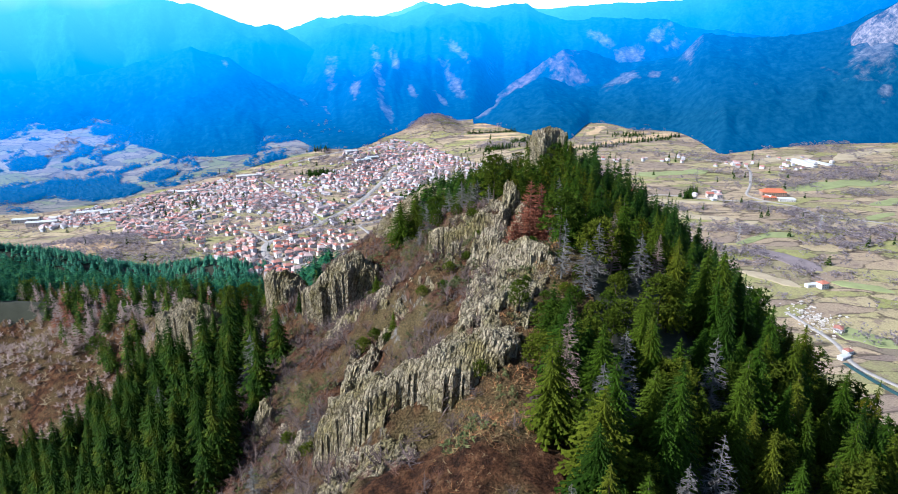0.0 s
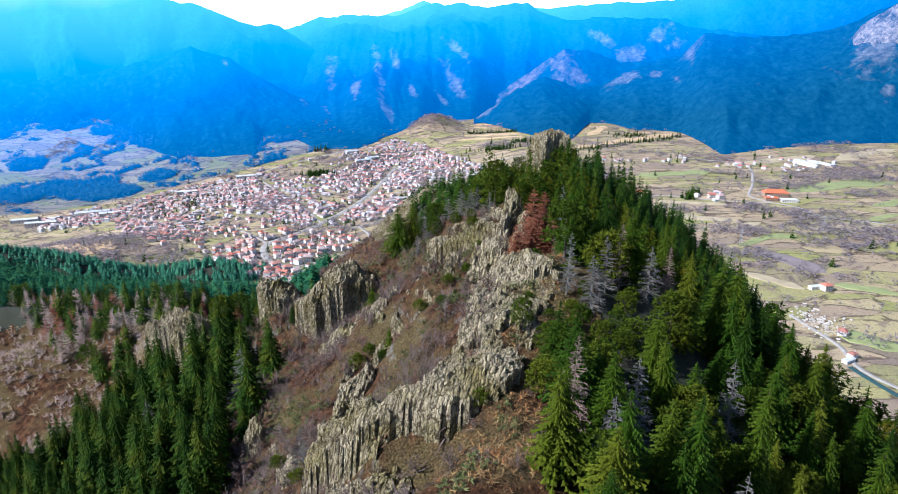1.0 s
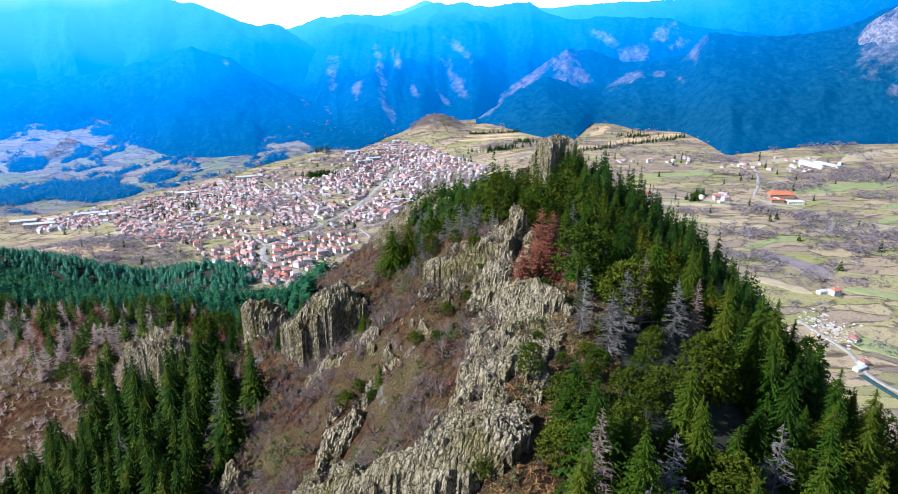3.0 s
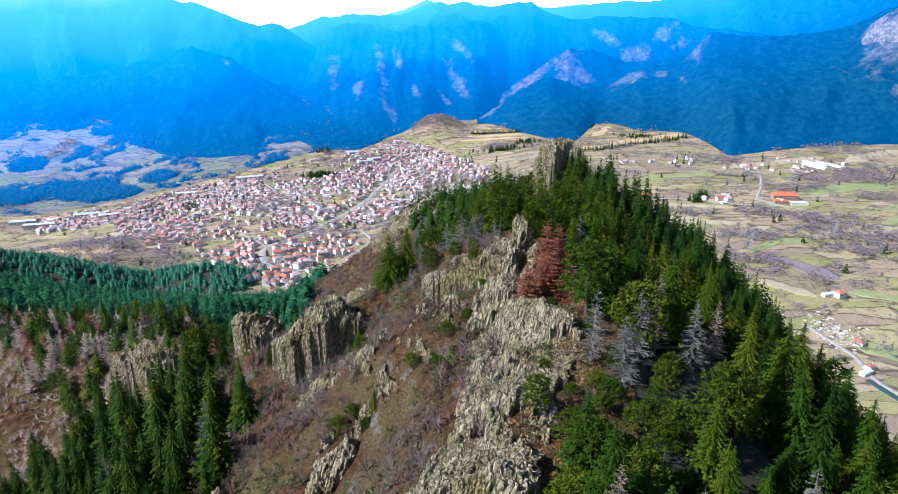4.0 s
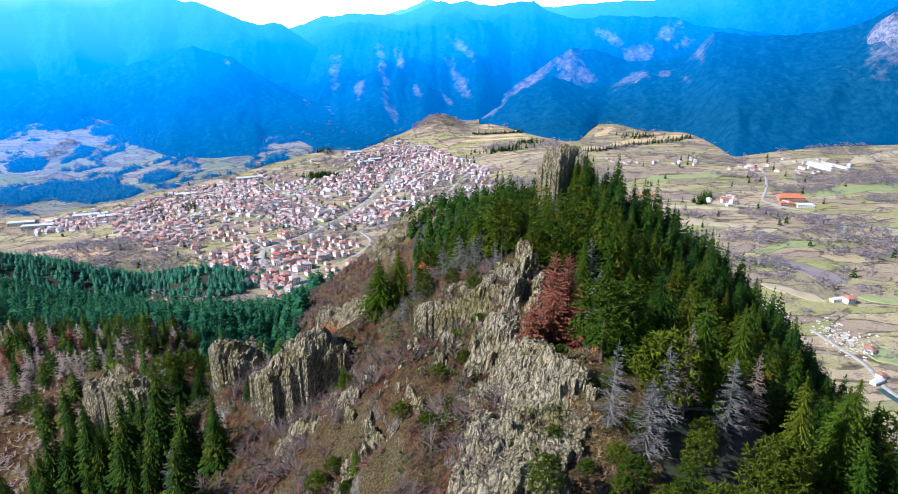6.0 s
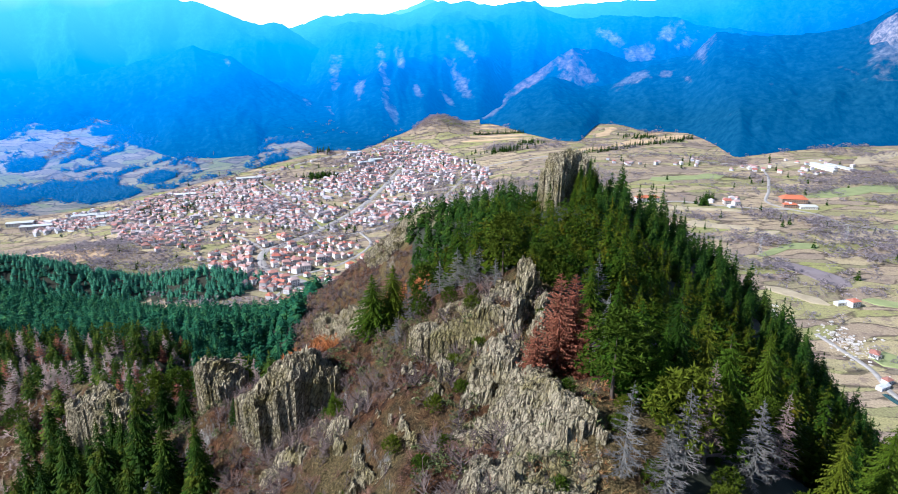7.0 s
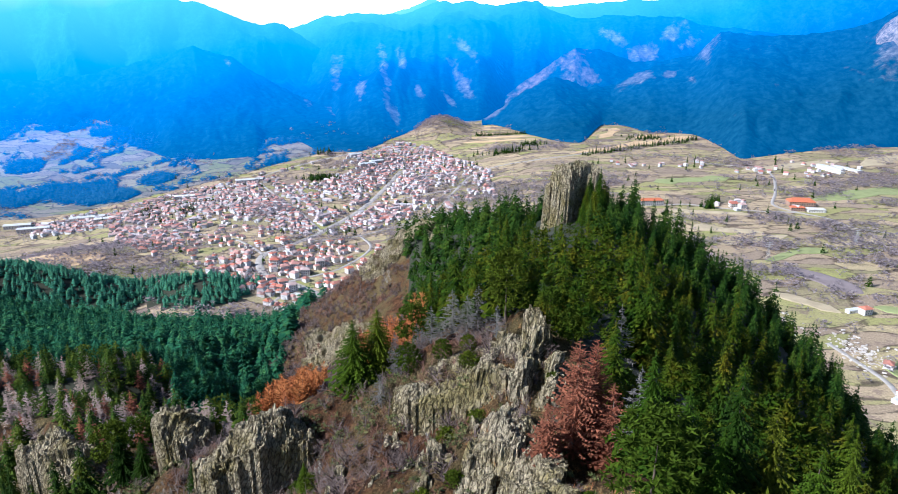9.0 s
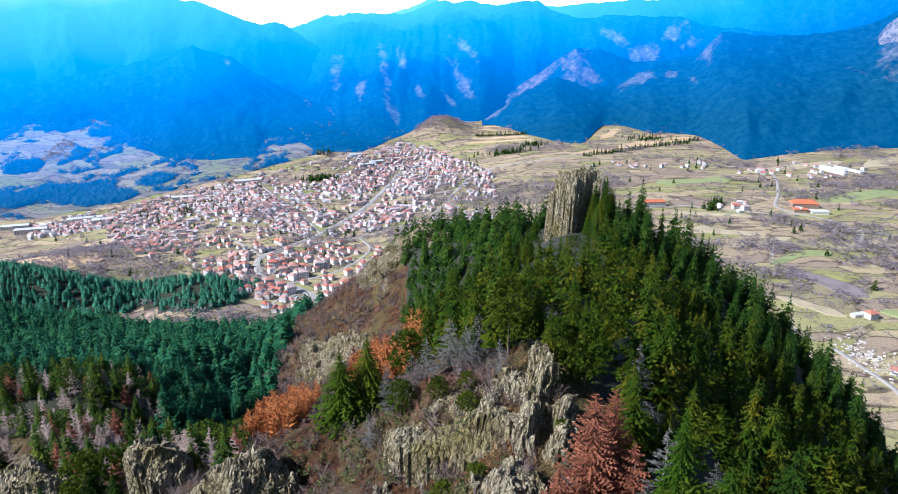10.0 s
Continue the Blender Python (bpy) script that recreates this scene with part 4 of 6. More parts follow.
rng = np.random.RandomState(11)
fir_kinds = [Kind(tree_kind("fir_tree", "dense dark green fir on the steep ridge slope", "tree", spruce_crown(14, 3.4, 30, 10, 5, rng, 0.38, 0.18), FIR, 13.6, 0.24, rng, "firs of the ridge slope")),
             Kind(tree_kind("fir_tree", "slender green fir on the steep ridge slope", "tree", spruce_crown(15, 2.9, 32, 10, 5, rng, 0.5, 0.19), FIR, 14.6, 0.22, rng, "firs of the ridge slope")),
             Kind(tree_kind("fir_tree", "broad yellow-green fir with drooping boughs", "tree", spruce_crown(13, 3.9, 26, 11, 5, rng, 0.3, 0.18), FIR, 12.6, 0.26, rng, "firs of the ridge slope")),
             Kind(tree_kind("fir_tree", "ragged green fir with gaps in its crown", "tree", spruce_crown(14, 3.5, 28, 11, 5, rng, 0.42, 0.17, gaps=0.2), FIR, 13.6, 0.24, rng, "firs of the ridge slope"))]
pine_kinds = [Kind(tree_kind("pine_tree", "round-topped light green pine on the ridge", "tree", pine_crown(11, 3.6, 210, 12, rng), PINE, 8.0, 0.2, rng, "pines of the ridge")),
              Kind(tree_kind("pine_tree", "bushy light green pine on the ridge", "tree", pine_crown(8, 3.4, 180, 12, rng), PINE, 5.4, 0.18, rng, "pines of the ridge"))]
russet_kinds = [Kind(tree_kind("dead_conifer", "dead conifer with rust-red needles on the crest", "tree", spruce_crown(16, 3.7, 34, 10, 6, rng, 0.02, 0.15, 0.08, 0.15, 0.65, 0.3), RUSSET, 15.6, 0.25, rng, "dead rust-red conifers", trunk_mat=PINKWOOD)),
                Kind(tree_kind("dead_conifer", "smaller dead conifer with rust-red needles", "tree", spruce_crown(10, 2.6, 18, 9, 4, rng, 0.05, 0.22, 0.05, 0.15, 0.7, 0.15), RUSSET, 9.6, 0.18, rng, "dead rust-red conifers", trunk_mat=PINKWOOD))]
snag_kinds = [Kind(tree_kind("dead_tree", "bare grey dead conifer among green firs", "tree", limbs(12, 2.9, 110, rng, 0.09, 0.05, 0.1, 8), GREYWOOD, 12, 0.16, rng, "bare dead trees", "crown", GREYWOOD)),
              Kind(tree_kind("dead_tree", "bare pinkish-brown dead conifer among green firs", "tree", limbs(14, 2.5, 170, rng, 0.085, 0.25, 0.08, 10), PINKWOOD, 14, 0.17, rng, "bare dead trees", "crown", PINKWOOD)),
              Kind(tree_kind("dead_tree", "bare silver-grey dead tree with drooping twigs", "tree", limbs(11, 2.8, 150, rng, 0.085, -0.3, 0.08, 10), GREYWOOD, 11, 0.15, rng, "bare dead trees", "crown", GREYWOOD))]
orange_kinds = [Kind(tree_kind("larch", "leafless-looking larch thicket tree with orange needles", "tree", spruce_crown(7, 1.9, 11, 7, 3, rng, -0.25, 0.3, 0.06, 0.3, 0.6, 0.1), ORANGE, 6.6, 0.1, rng, "orange larches of the flank"))]
bush_kinds = [Kind(tree_kind("bush", "low rounded light green bush on the rocks", "bush", pine_crown(3, 1.6, 150, 9, rng), PINE, 1.8, 0.07, rng, "green bushes of the slope"))]

# single trees that stand out
for k, x, y, s, w in ((0, 18.5, 141, 1.02, 1.05), (1, 22.5, 139.5, 1.25, 1.05), (1, 14.8, 138.5, 0.85, 1.2), (0, 21.2, 143.5, 0.9, 1.0)):
    russet_kinds[k].put(x, y, s, rng.rand() * 6, 0, w)
for k, x, y, s in ((0, 21, 112, 1.02), (2, 24.5, 108.5, 1.0), (1, 31, 115, 0.95), (0, 28, 113, 0.95), (2, 36, 114, 1.05), (1, 40, 117, 0.9), (0, 25, 138, 1.15), (2, 31, 140, 1.0),
                   (0, 28, 158, 1.0), (1, 15.5, 77, 1.15), (0, 24, 78, 1.25), (2, 19, 71, 1.2), (0, 33, 66, 1.25), (2, 27, 60, 1.15), (0, 13, 56, 0.6), (0, 42, 90, 1.25), (2, -50.7, 146, 1.6),
                   (0, -83, 160, 1.1), (2, -26, 104, 0.9), (0, -35, 95, 0.7), (0, 60, 190, 1.0), (2, -6, 172, 0.75), (0, -3, 181, 0.7), (1, -105, 228, 0.8), (0, -112, 240, 0.85)):
    snag_kinds[k].put(x, y, s, rng.rand() * 6, rng.uniform(-0.04, 0.04))
for k, x, y, s, w in ((2, -13.5, 173, 1.05, 1.25), (0, -9.5, 175, 1.0, 1.5), (0, -11.8, 124.5, 0.36, 1.1), (2, -68, 190, 0.9, 1.2), (0, -61, 186, 0.85, 1.1), (1, -43, 170, 0.45, 1.3), (0, 51, 296, 1.15, 1.1), (1, 53, 300, 1.2, 1.1), (0, 56, 297, 1.1, 1.1), (2, 58, 303, 1.1, 1.0), (0, 51.5, 303, 1.2, 1.0), (1, 49.5, 293, 0.95, 1.1), (0, 51.5, 290, 1.0, 1.1), (1, 54, 294, 1.3, 1.0), (0, 47.5, 288, 0.6, 1.2), (0, -19, 156, 0.4, 1.2)):
    fir_kinds[k].put(x, y, s, rng.rand() * 6, 0, w)
for x, y, s in ((-71, 192, 1.25), (-66, 194, 1.1), (13.5, 84, 0.85), (16, 96, 0.8), (17, 90, 0.9), (12, 101, 0.55), (18, 68, 0.9), (22, 62, 0.8), (33, 118, 1.1), (37, 104, 1.0), (30, 100, 0.95),
                (26, 150, 0.8), (22, 163, 0.85), (24, 170, 0.9), (19, 168, 0.7), (-46, 187, 0.6), (22, 104, 0.55), (25, 101, 0.6), (27.5, 97.5, 0.6), (30, 107, 0.55), (34, 101, 0.6), (24, 110, 0.45), (28, 104, 0.5), (32, 111, 0.5)):
    pine_kinds[rng.randint(2)].put(x, y, s, rng.rand() * 6)
for i in range(130):
    if i < 80:
        t = rng.rand()
        x, y = -68 + 30 * t + rng.normal(0, 3.5), 276 - 34 * t + rng.normal(0, 7)
    else:
        x, y = -14 + rng.normal(0, 5), 226 + rng.normal(0, 10)
    orange_kinds[0].put(x, y, rng.uniform(1.1, 2.0), rng.rand() * 6, 0, rng.uniform(0.8, 1.1))
russet_kinds[1].put(-23, 238, 1.5, 1.0, 0, 1.0)
russet_kinds[1].put(-21, 262, 1.3, 2.0, 0, 0.9)
for x, y, s in ((0, 171, 0.6), (3.5, 176, 0.85), (6, 172, 0.75), (8, 178, 0.8), (-2, 178, 0.55), (-5, 169, 0.5), (-8, 164, 0.5), (10.5, 166, 0.5)):
    snag_kinds[2 if s > 0.7 else 0].put(x, y, s, rng.rand() * 6, 0, 1.3)
for k, x, y, s in ((0, 12.5, 174, 1.25), (0, -4, 184, 1.1), (1, -3.5, 166, 0.75), (1, 2, 163, 0.5), (1, 6, 163.5, 0.45)):
    pine_kinds[k].put(x, y, s, rng.rand() * 6, 0, 0.9)
for x, y, s in ((-19.5, 131, 1.2), (-17, 133, 0.9), (-13, 122, 0.7), (4.5, 84, 0.95), (-1, 120, 0.8), (2, 126, 0.9), (-6, 133, 0.9), (0, 137, 0.9), (4, 138, 0.8), (17, 125, 0.7), (-8, 92, 0.6),
                (14, 110, 0.8), (19, 99, 0.9), (20.5, 103, 0.8), (21, 107, 0.9), (22, 118, 0.8), (19.5, 95, 0.9), (23.5, 122, 0.7), (17, 105, 0.6), (3, 150, 1.0), (7, 148, 0.8), (-26, 100, 0.9), (-33, 112, 1.0), (-18, 155, 1.0), (-21, 158, 0.9), (-58, 190, 1.3), (17.5, 152.5, 0.6), (6, 160, 1.0), (-48, 184, 1.0)):
    bush_kinds[0].put(x, y, s, rng.rand() * 6, 0, 1.1)


def scatter(x0, x1, y0, y1, gap, rng, jitter=0.42):
    x, y = packed(x0, x1, y0, y1, gap, rng)
    return x + rng.uniform(-jitter, jitter, len(x)) * gap * 0.5, y + rng.uniform(-jitter, jitter, len(x)) * gap * 0.5


def edge_of_wood(y):
    """Where the wood of the ridge begins, east of the rocks."""
    return np.interp(y, [30, 50, 80, 100, 120, 135, 150, 165, 178, 200, 250, 300, 350, 400, 440], [8, 10, 15, 20, 24.5, 25, 21, 17, 7, -1, -7, -15, -23, -31, -32]) + np.where(y > 175, 13, 9) * fbm(y * 0 + 3.3, y, 22, 3, 2)


def stand(name, label, category, bases, xs, ys, scales, wides, mats, rng, kind="stuff"):
    """Many plants as one mesh: each a turned and scaled copy of one of a few patterns."""
    VV, FF, off = [], [], 0
    pick = rng.randint(0, len(bases), len(xs))
    turn = rng.rand(len(xs)) * 6.283
    zz = height(xs, ys) - 0.3
    for b, (v, f) in enumerate(bases):
        i = np.where(pick == b)[0]
        if not len(i):
            continue
        c, s = np.cos(turn[i])[:, None], np.sin(turn[i])[:, None]
        w, h = (scales[i] * wides[i])[:, None], scales[i][:, None]
        x = (v[:, 0] * c - v[:, 1] * s) * w + xs[i][:, None]
        y = (v[:, 0] * s + v[:, 1] * c) * w + ys[i][:, None]
        z = v[:, 2] * h + zz[i][:, None]
        VV.append(np.stack([x, y, z], -1).reshape(-1, 3))
        FF.append((f[None] + (np.arange(len(i)) * len(v))[:, None, None] + off).reshape(-1, 3))
        off += len(i) * len(v)
    ob = new(name, mesh_from(name, np.concatenate(VV), np.concatenate(FF), mats, smooth=False))
    return tagged(ob, label, category, kind=kind)


# the wood of the ridge: the nearest trees one by one, the rest as a mass
x, y = scatter(-58, 260, 44, 445, 4.9, rng, 1.3)
keep = in_view(x, y) & (x > edge_of_wood(y) + rng.uniform(0, 2.5, len(x)) + np.where(y > 185, 7 * rng.rand(len(x)) ** 2, 0)) & (on_hill(x, y) > 4) & ~((x > 27) & (x < 46.5) & (y > 248) & (y < 304)) & (rng.rand(len(x)) < 0.93)
keep &= ~((x < 46) & (x > 17) & (y > 92) & (y < 123) & (rng.rand(len(x)) < 0.72)) & ~((np.hypot(x - 20, y - 140) < 6.5))
keep &= ~((x > 8) & (x < 30) & (y > 50) & (y < 90) & (rng.rand(len(x)) < 0.35)) & ~(np.min([np.hypot(x - a, y - b) for a, b in ((15.5, 77), (24, 78), (19, 71), (33, 66), (27, 60), (42, 90))], 0) < 3.5)
x, y = x[keep], y[keep]
near = (y + 0.55 * np.abs(x - 20) < 142)
order = np.argsort(np.where(near, y + 0.4 * x, 1e9))[:min(285, near.sum())]
chosen = np.zeros(len(x), bool)
chosen[order] = True
for px, py in zip(x[chosen], y[chosen]):
    s = rng.uniform(0.7, 1.32)
    if rng.rand() < 0.28:
        pine_kinds[rng.randint(2)].put(px, py, s, rng.rand() * 6, 0, rng.uniform(0.9, 1.25))
    else:
        fir_kinds[rng.choice(4, p=[0.34, 0.26, 0.22, 0.18])].put(px, py, s, rng.rand() * 6, rng.uniform(-0.03, 0.03), rng.uniform(0.95, 1.25))
x, y = x[~chosen], y[~chosen]
mid_bases = [spruce_crown(14, 3.3, 20, 9, 3, rng, 0.38, 0.23), spruce_crown(15, 2.8, 22, 8, 3, rng, 0.5, 0.24), spruce_crown(12.5, 3.6, 19, 9, 3, rng, 0.32, 0.23), spruce_crown(14, 3.2, 20, 9, 3, rng, 0.42, 0.23, gaps=0.2), pine_crown(11.5, 3.3, 130, 9, rng), pine_crown(13, 3.0, 130, 9, rng)]
light_bases = [spruce_crown(14, 3.1, 17, 7, 2, rng, 0.38, 0.3), spruce_crown(15, 2.5, 18, 7, 2, rng, 0.5, 0.3), spruce_crown(12.5, 3.3, 16, 7, 2, rng, 0.32, 0.3), spruce_crown(14.5, 2.8, 17, 7, 2, rng, 0.45, 0.3, gaps=0.15), pine_crown(11.5, 3.3, 90, 7, rng), pine_crown(13, 3.0, 90, 7, rng)]
far_bases = [spruce_crown(14, 3.1, 9, 6, 1, rng, 0.45, 0.42), spruce_crown(15, 2.6, 9, 6, 1, rng, 0.5, 0.42), spruce_crown(12.5, 3.4, 8, 6, 1, rng, 0.4, 0.45)]
away = np.hypot(x - 4, y - 68)
slim = light_bases[:4] + light_bases[1:2] + light_bases[5:]
for lo, hi, bases, mat, label in ((0, 110, mid_bases, FIR_MASS, "dense wood of green firs on the ridge slope"), (110, 200, slim, FIR_MASS, "dense wood of green firs along the crest"),
                                  (200, 250, light_bases[:4], FIR_DARK, "dense wood of dark firs below the summit"), (250, 900, far_bases, FIR_DARK, "dense wood of dark firs on the far ridge")):
    m = (away >= lo) & (away < hi)
    stand("fir_wood", label, "woodland", bases, x[m], y[m], np.clip(rng.normal(0.88, 0.26, m.sum()), 0.35, 1.45) * np.where((x[m] > 4) & (x[m] < 48) & (y[m] > 215) & (y[m] < 312), 0.68, 1.0), rng.uniform(0.85, 1.2, m.sum()), [mat], rng)
# firs in the gully below the spur
x, y = scatter(-215, -40, 60, 225, 5.4, rng, 1.0)
spur_y = np.interp(-x, [13, 34, 54, 90, 122, 165], [170, 169, 186, 203, 242, 262])
keep = in_view(x, y) & (x < -46 + 0.10 * (y - 140)) & (y < spur_y - 16) & (rng.rand(len(x)) < 0.86) & ~((x < -135) & (y > 205)) & ~((x < -118) & (y > 185) & (fbm(x, y, 40, 3, 1) < -0.15))
x, y = x[keep], y[keep]
big = np.clip(rng.normal(1.0, 0.2, len(x)), 0.5, 1.4)
stand("gully_firs", "tall dark firs in the shaded gully", "woodland", [spruce_crown(18, 4.2, 26, 9, 3, rng, 0.5, 0.22), spruce_crown(20, 4.0, 28, 8, 3, rng, 0.55, 0.23), spruce_crown(17, 4.4, 24, 9, 3, rng, 0.45, 0.22, gaps=0.15)], x, y, big, rng.uniform(0.9, 1.2, len(x)), [foliage("gully_needles", [(0.0, (0.011, 0.034, 0.005)), (0.5, (0.028, 0.062, 0.006)), (1.0, (0.072, 0.092, 0.008))], per_object=False)], rng)
# mixed trees behind the spur, then the dark wood of the bowl
x, y = scatter(-300, -42, 195, 345, 4.8, rng, 1.2)
spur_y = np.interp(-x, [13, 34, 54, 90, 122, 165, 228, 290], [170, 169, 186, 203, 242, 262, 325, 470])
keep = in_view(x, y) & (y > spur_y - np.where(x < -125, 14, -4)) & (y < np.minimum(spur_y + 75, 318 - 0.12 * (x + 100))) & (x < -38 - 0.35 * (y - 190)) & (rng.rand(len(x)) < 0.9)
x, y = x[keep], y[keep]
k = rng.rand(len(x))
stand("mixed_wood", "mixed young firs and pines behind the spur", "woodland", light_bases, x[k < 0.42], y[k < 0.42], rng.uniform(0.5, 1.15, (k < 0.42).sum()), rng.uniform(1.1, 1.6, (k < 0.42).sum()), [MIXED], rng)
a = (k >= 0.42) & (k < 0.58)
stand("dead_wood", "dead rust-red conifers behind the spur", "woodland", [spruce_crown(12, 2.6, 12, 6, 2, rng, 0.1, gaps=0.2)], x[a], y[a], rng.uniform(0.55, 1.05, a.sum()), rng.uniform(1.1, 1.5, a.sum()), [RUSSET], rng)
a = k >= 0.58
stand("bare_wood", "bare pinkish-grey trees behind the spur", "woodland", [limbs(12, 2.9, 90, rng, 0.2, 0.5, 0.06, 5, True)], x[a], y[a], rng.uniform(0.5, 1.1, a.sum()), rng.uniform(1.0, 1.4, a.sum()), [PALEWOOD], rng)
x, y = rng.uniform(-620, -60, 5600), rng.uniform(285, 640, 5600)
gap_x = np.interp(y, [292, 350, 420, 500, 560, 640], [-84, -80, -86, -92, -105, -128])
keep = in_view(x, y) & (x < gap_x + 5 * fbm(x, y, 20, 2, 1)) & (on_hill(x, y) > 6) & (y > np.minimum(np.interp(-x, [90, 122, 165, 228, 290], [203, 242, 262, 325, 470]) + 70, np.where(x < -235, 288, 312 - 0.12 * (x + 100))))
x, y = x[keep], y[keep]
far = (rng.uniform(-1050, -300, 5000), rng.uniform(700, 1010, 5000))
k = in_view(*far) & (np.maximum(crest(*far, FAR_SPUR, flank, flank), crest(*far, KNOLL, flank, flank)) + 16 * fbm(*far, 60, 3, 2) > valley(*far) - 9)
# bright teal needles: the haze over the low spur is put into their colour
stand("young_wood", "haze-tinted green young conifers on the low spur", "woodland", far_bases, far[0][k], far[1][k], rng.uniform(0.6, 1.1, k.sum()), rng.uniform(1.3, 1.9, k.sum()), [foliage("hazed_young_conifers", [(0.0, (0.04, 0.17, 0.13)), (0.6, (0.07, 0.25, 0.17)), (1.0, (0.12, 0.30, 0.15))], per_object=False)], rng)
big = np.clip(rng.normal(0.9, 0.25, len(x)), 0.45, 1.5)
wide = rng.uniform(1.2, 1.9, len(x))
m = y < 345
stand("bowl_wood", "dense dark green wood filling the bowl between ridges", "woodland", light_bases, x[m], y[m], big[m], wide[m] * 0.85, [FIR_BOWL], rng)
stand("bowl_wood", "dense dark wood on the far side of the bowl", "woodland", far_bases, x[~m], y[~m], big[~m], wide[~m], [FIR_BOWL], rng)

# bare shrubs, orange scrub and green tufts on the open slope
shrub = [limbs(2.6, 2.2, 26, rng, 0.09, 0.9, 0.02, 3, True), limbs(3.6, 2.0, 28, rng, 0.09, 1.3, 0.02, 3, True)]
scrub = [limbs(2.8, 2.2, 16, rng, 0.26, 0.9, 0.02, 3, True), limbs(3.4, 2.0, 18, rng, 0.26, 1.2, 0.02, 3, True)]
x, y = scatter(-75, 18, 60, 205, 1.7, rng)
open_land = (x < edge_of_wood(y) - 2) & (y < np.interp(-x, [-20, 13, 34, 54, 90], [200, 170, 168, 184, 200]) + 6)
thick = fbm(x, y, 16, 3, 2) + 0.7 * np.exp(-((x + 8) / 7) ** 2 - ((y - 99) / 6) ** 2)
crest_x = np.interp(y, [60, 95, 121, 133, 160, 205], [4, 9, 16, 10, 15, 25])
keep = open_land & (x < crest_x - 5.5) & (thick + rng.uniform(-0.3, 0.3, len(x)) > -0.2)
xs, ys = x[keep], y[keep]
k = rng.rand(len(xs)) < 0.5 + 0.5 * fbm(xs, ys, 12, 2, 5)
stand("bare_shrubs", "bare grey-brown shrubs on the open slope", "shrub", shrub, xs[k], ys[k], rng.uniform(0.5, 1.35, k.sum()), rng.uniform(0.9, 1.3, k.sum()), [TWIG], rng)
stand("bare_shrubs", "bare reddish-brown shrubs on the open slope", "shrub", shrub, xs[~k], ys[~k], rng.uniform(0.3, 0.8, (~k).sum()), rng.uniform(0.9, 1.3, (~k).sum()), [REDTWIG], rng)
keep = open_land & (fbm(x, y, 10, 3, 6) + rng.uniform(-0.2, 0.2, len(x)) > 0.28)
straw = [limbs(1.0, 0.7, 12, rng, 0.06, 1.6, 0.02, 1, True), limbs(0.8, 0.9, 12, rng, 0.06, 1.0, 0.02, 1, True)]
k2 = open_land & (fbm(x, y, 9, 3, 1) + rng.uniform(-0.3, 0.3, len(x)) > 0.0)
stand("dry_grass", "straw-coloured dry grass tufts on the ridge", "grass", straw, x[k2], y[k2], rng.uniform(0.4, 0.9, k2.sum()), rng.uniform(0.9, 1.5, k2.sum()), [plain("dry_grass", [(0.0, (0.17, 0.085, 0.04)), (0.5, (0.26, 0.175, 0.085)), (1.0, (0.36, 0.30, 0.15))], 0.95, 0.5)], rng)
tuft = [pine_crown(1.4, 1.1, 9, 9, rng)]
stand("green_tufts", "low olive-green heath between the rocks", "shrub", tuft, x[keep], y[keep], rng.uniform(0.5, 1.2, keep.sum()), rng.uniform(0.9, 1.4, keep.sum()), [MEADOW_SHRUB], rng)
x, y = scatter(-14, 26, 58, 180, 0.78, rng, 1.0)
keep = (x < edge_of_wood(y) + 2) & (x > np.interp(y, [60, 95, 121, 133, 160], [-4, 4, 10, 4, 8])) & (fbm(x, y, 7, 3, 4) + rng.uniform(-0.35, 0.35, len(x)) > -0.1)
x, y = x[keep], y[keep]
stand("crest_grass", "rust-brown dry grass and bracken on the crest", "grass", straw, x, y, rng.uniform(0.5, 1.15, len(x)), rng.uniform(0.9, 1.5, len(x)), [plain("rusty_grass", [(0.0, (0.19, 0.066, 0.022)), (0.4, (0.31, 0.135, 0.042)), (0.7, (0.32, 0.20, 0.07)), (1.0, (0.36, 0.31, 0.14))], 0.95, 0.4)], rng)
k = (rng.rand(len(x)) < np.where(y > 142, 0.2, 0.06))
stand("crest_shrubs", "bare grey-brown shrubs on the grassy crest", "shrub", shrub, x[k], y[k], rng.uniform(0.3, 0.8, k.sum()), rng.uniform(0.9, 1.3, k.sum()), [TWIG], rng)
x, y = scatter(-130, 30, 195, 500, 3.1, rng, 1.0)
keep = (x < edge_of_wood(y) - 1) & (x > np.interp(y, [195, 270, 330, 400, 480, 560, 700], [-45, -88, -82, -92, -112, -140, -195])) & (on_hill(x, y) > 3) & (fbm(x, y, 26, 3, 3) > -0.25) & ~((np.hypot((x + 50) / 14, (y - 342) / 24) < 1) & (rng.rand(len(x)) < 0.8))
x, y = x[keep], y[keep]
k = rng.rand(len(x)) < 0.72
stand("flank_shrubs", "bare brown scrub on the flank of the ridge", "shrub", scrub, x[k], y[k], rng.uniform(0.7, 1.4, k.sum()), rng.uniform(0.9, 1.4, k.sum()), [TWIG], rng)
stand("flank_shrubs", "reddish bare scrub on the flank of the ridge", "shrub", scrub, x[~k], y[~k], rng.uniform(0.7, 1.3, (~k).sum()), rng.uniform(0.9, 1.4, (~k).sum()), [REDTWIG], rng)

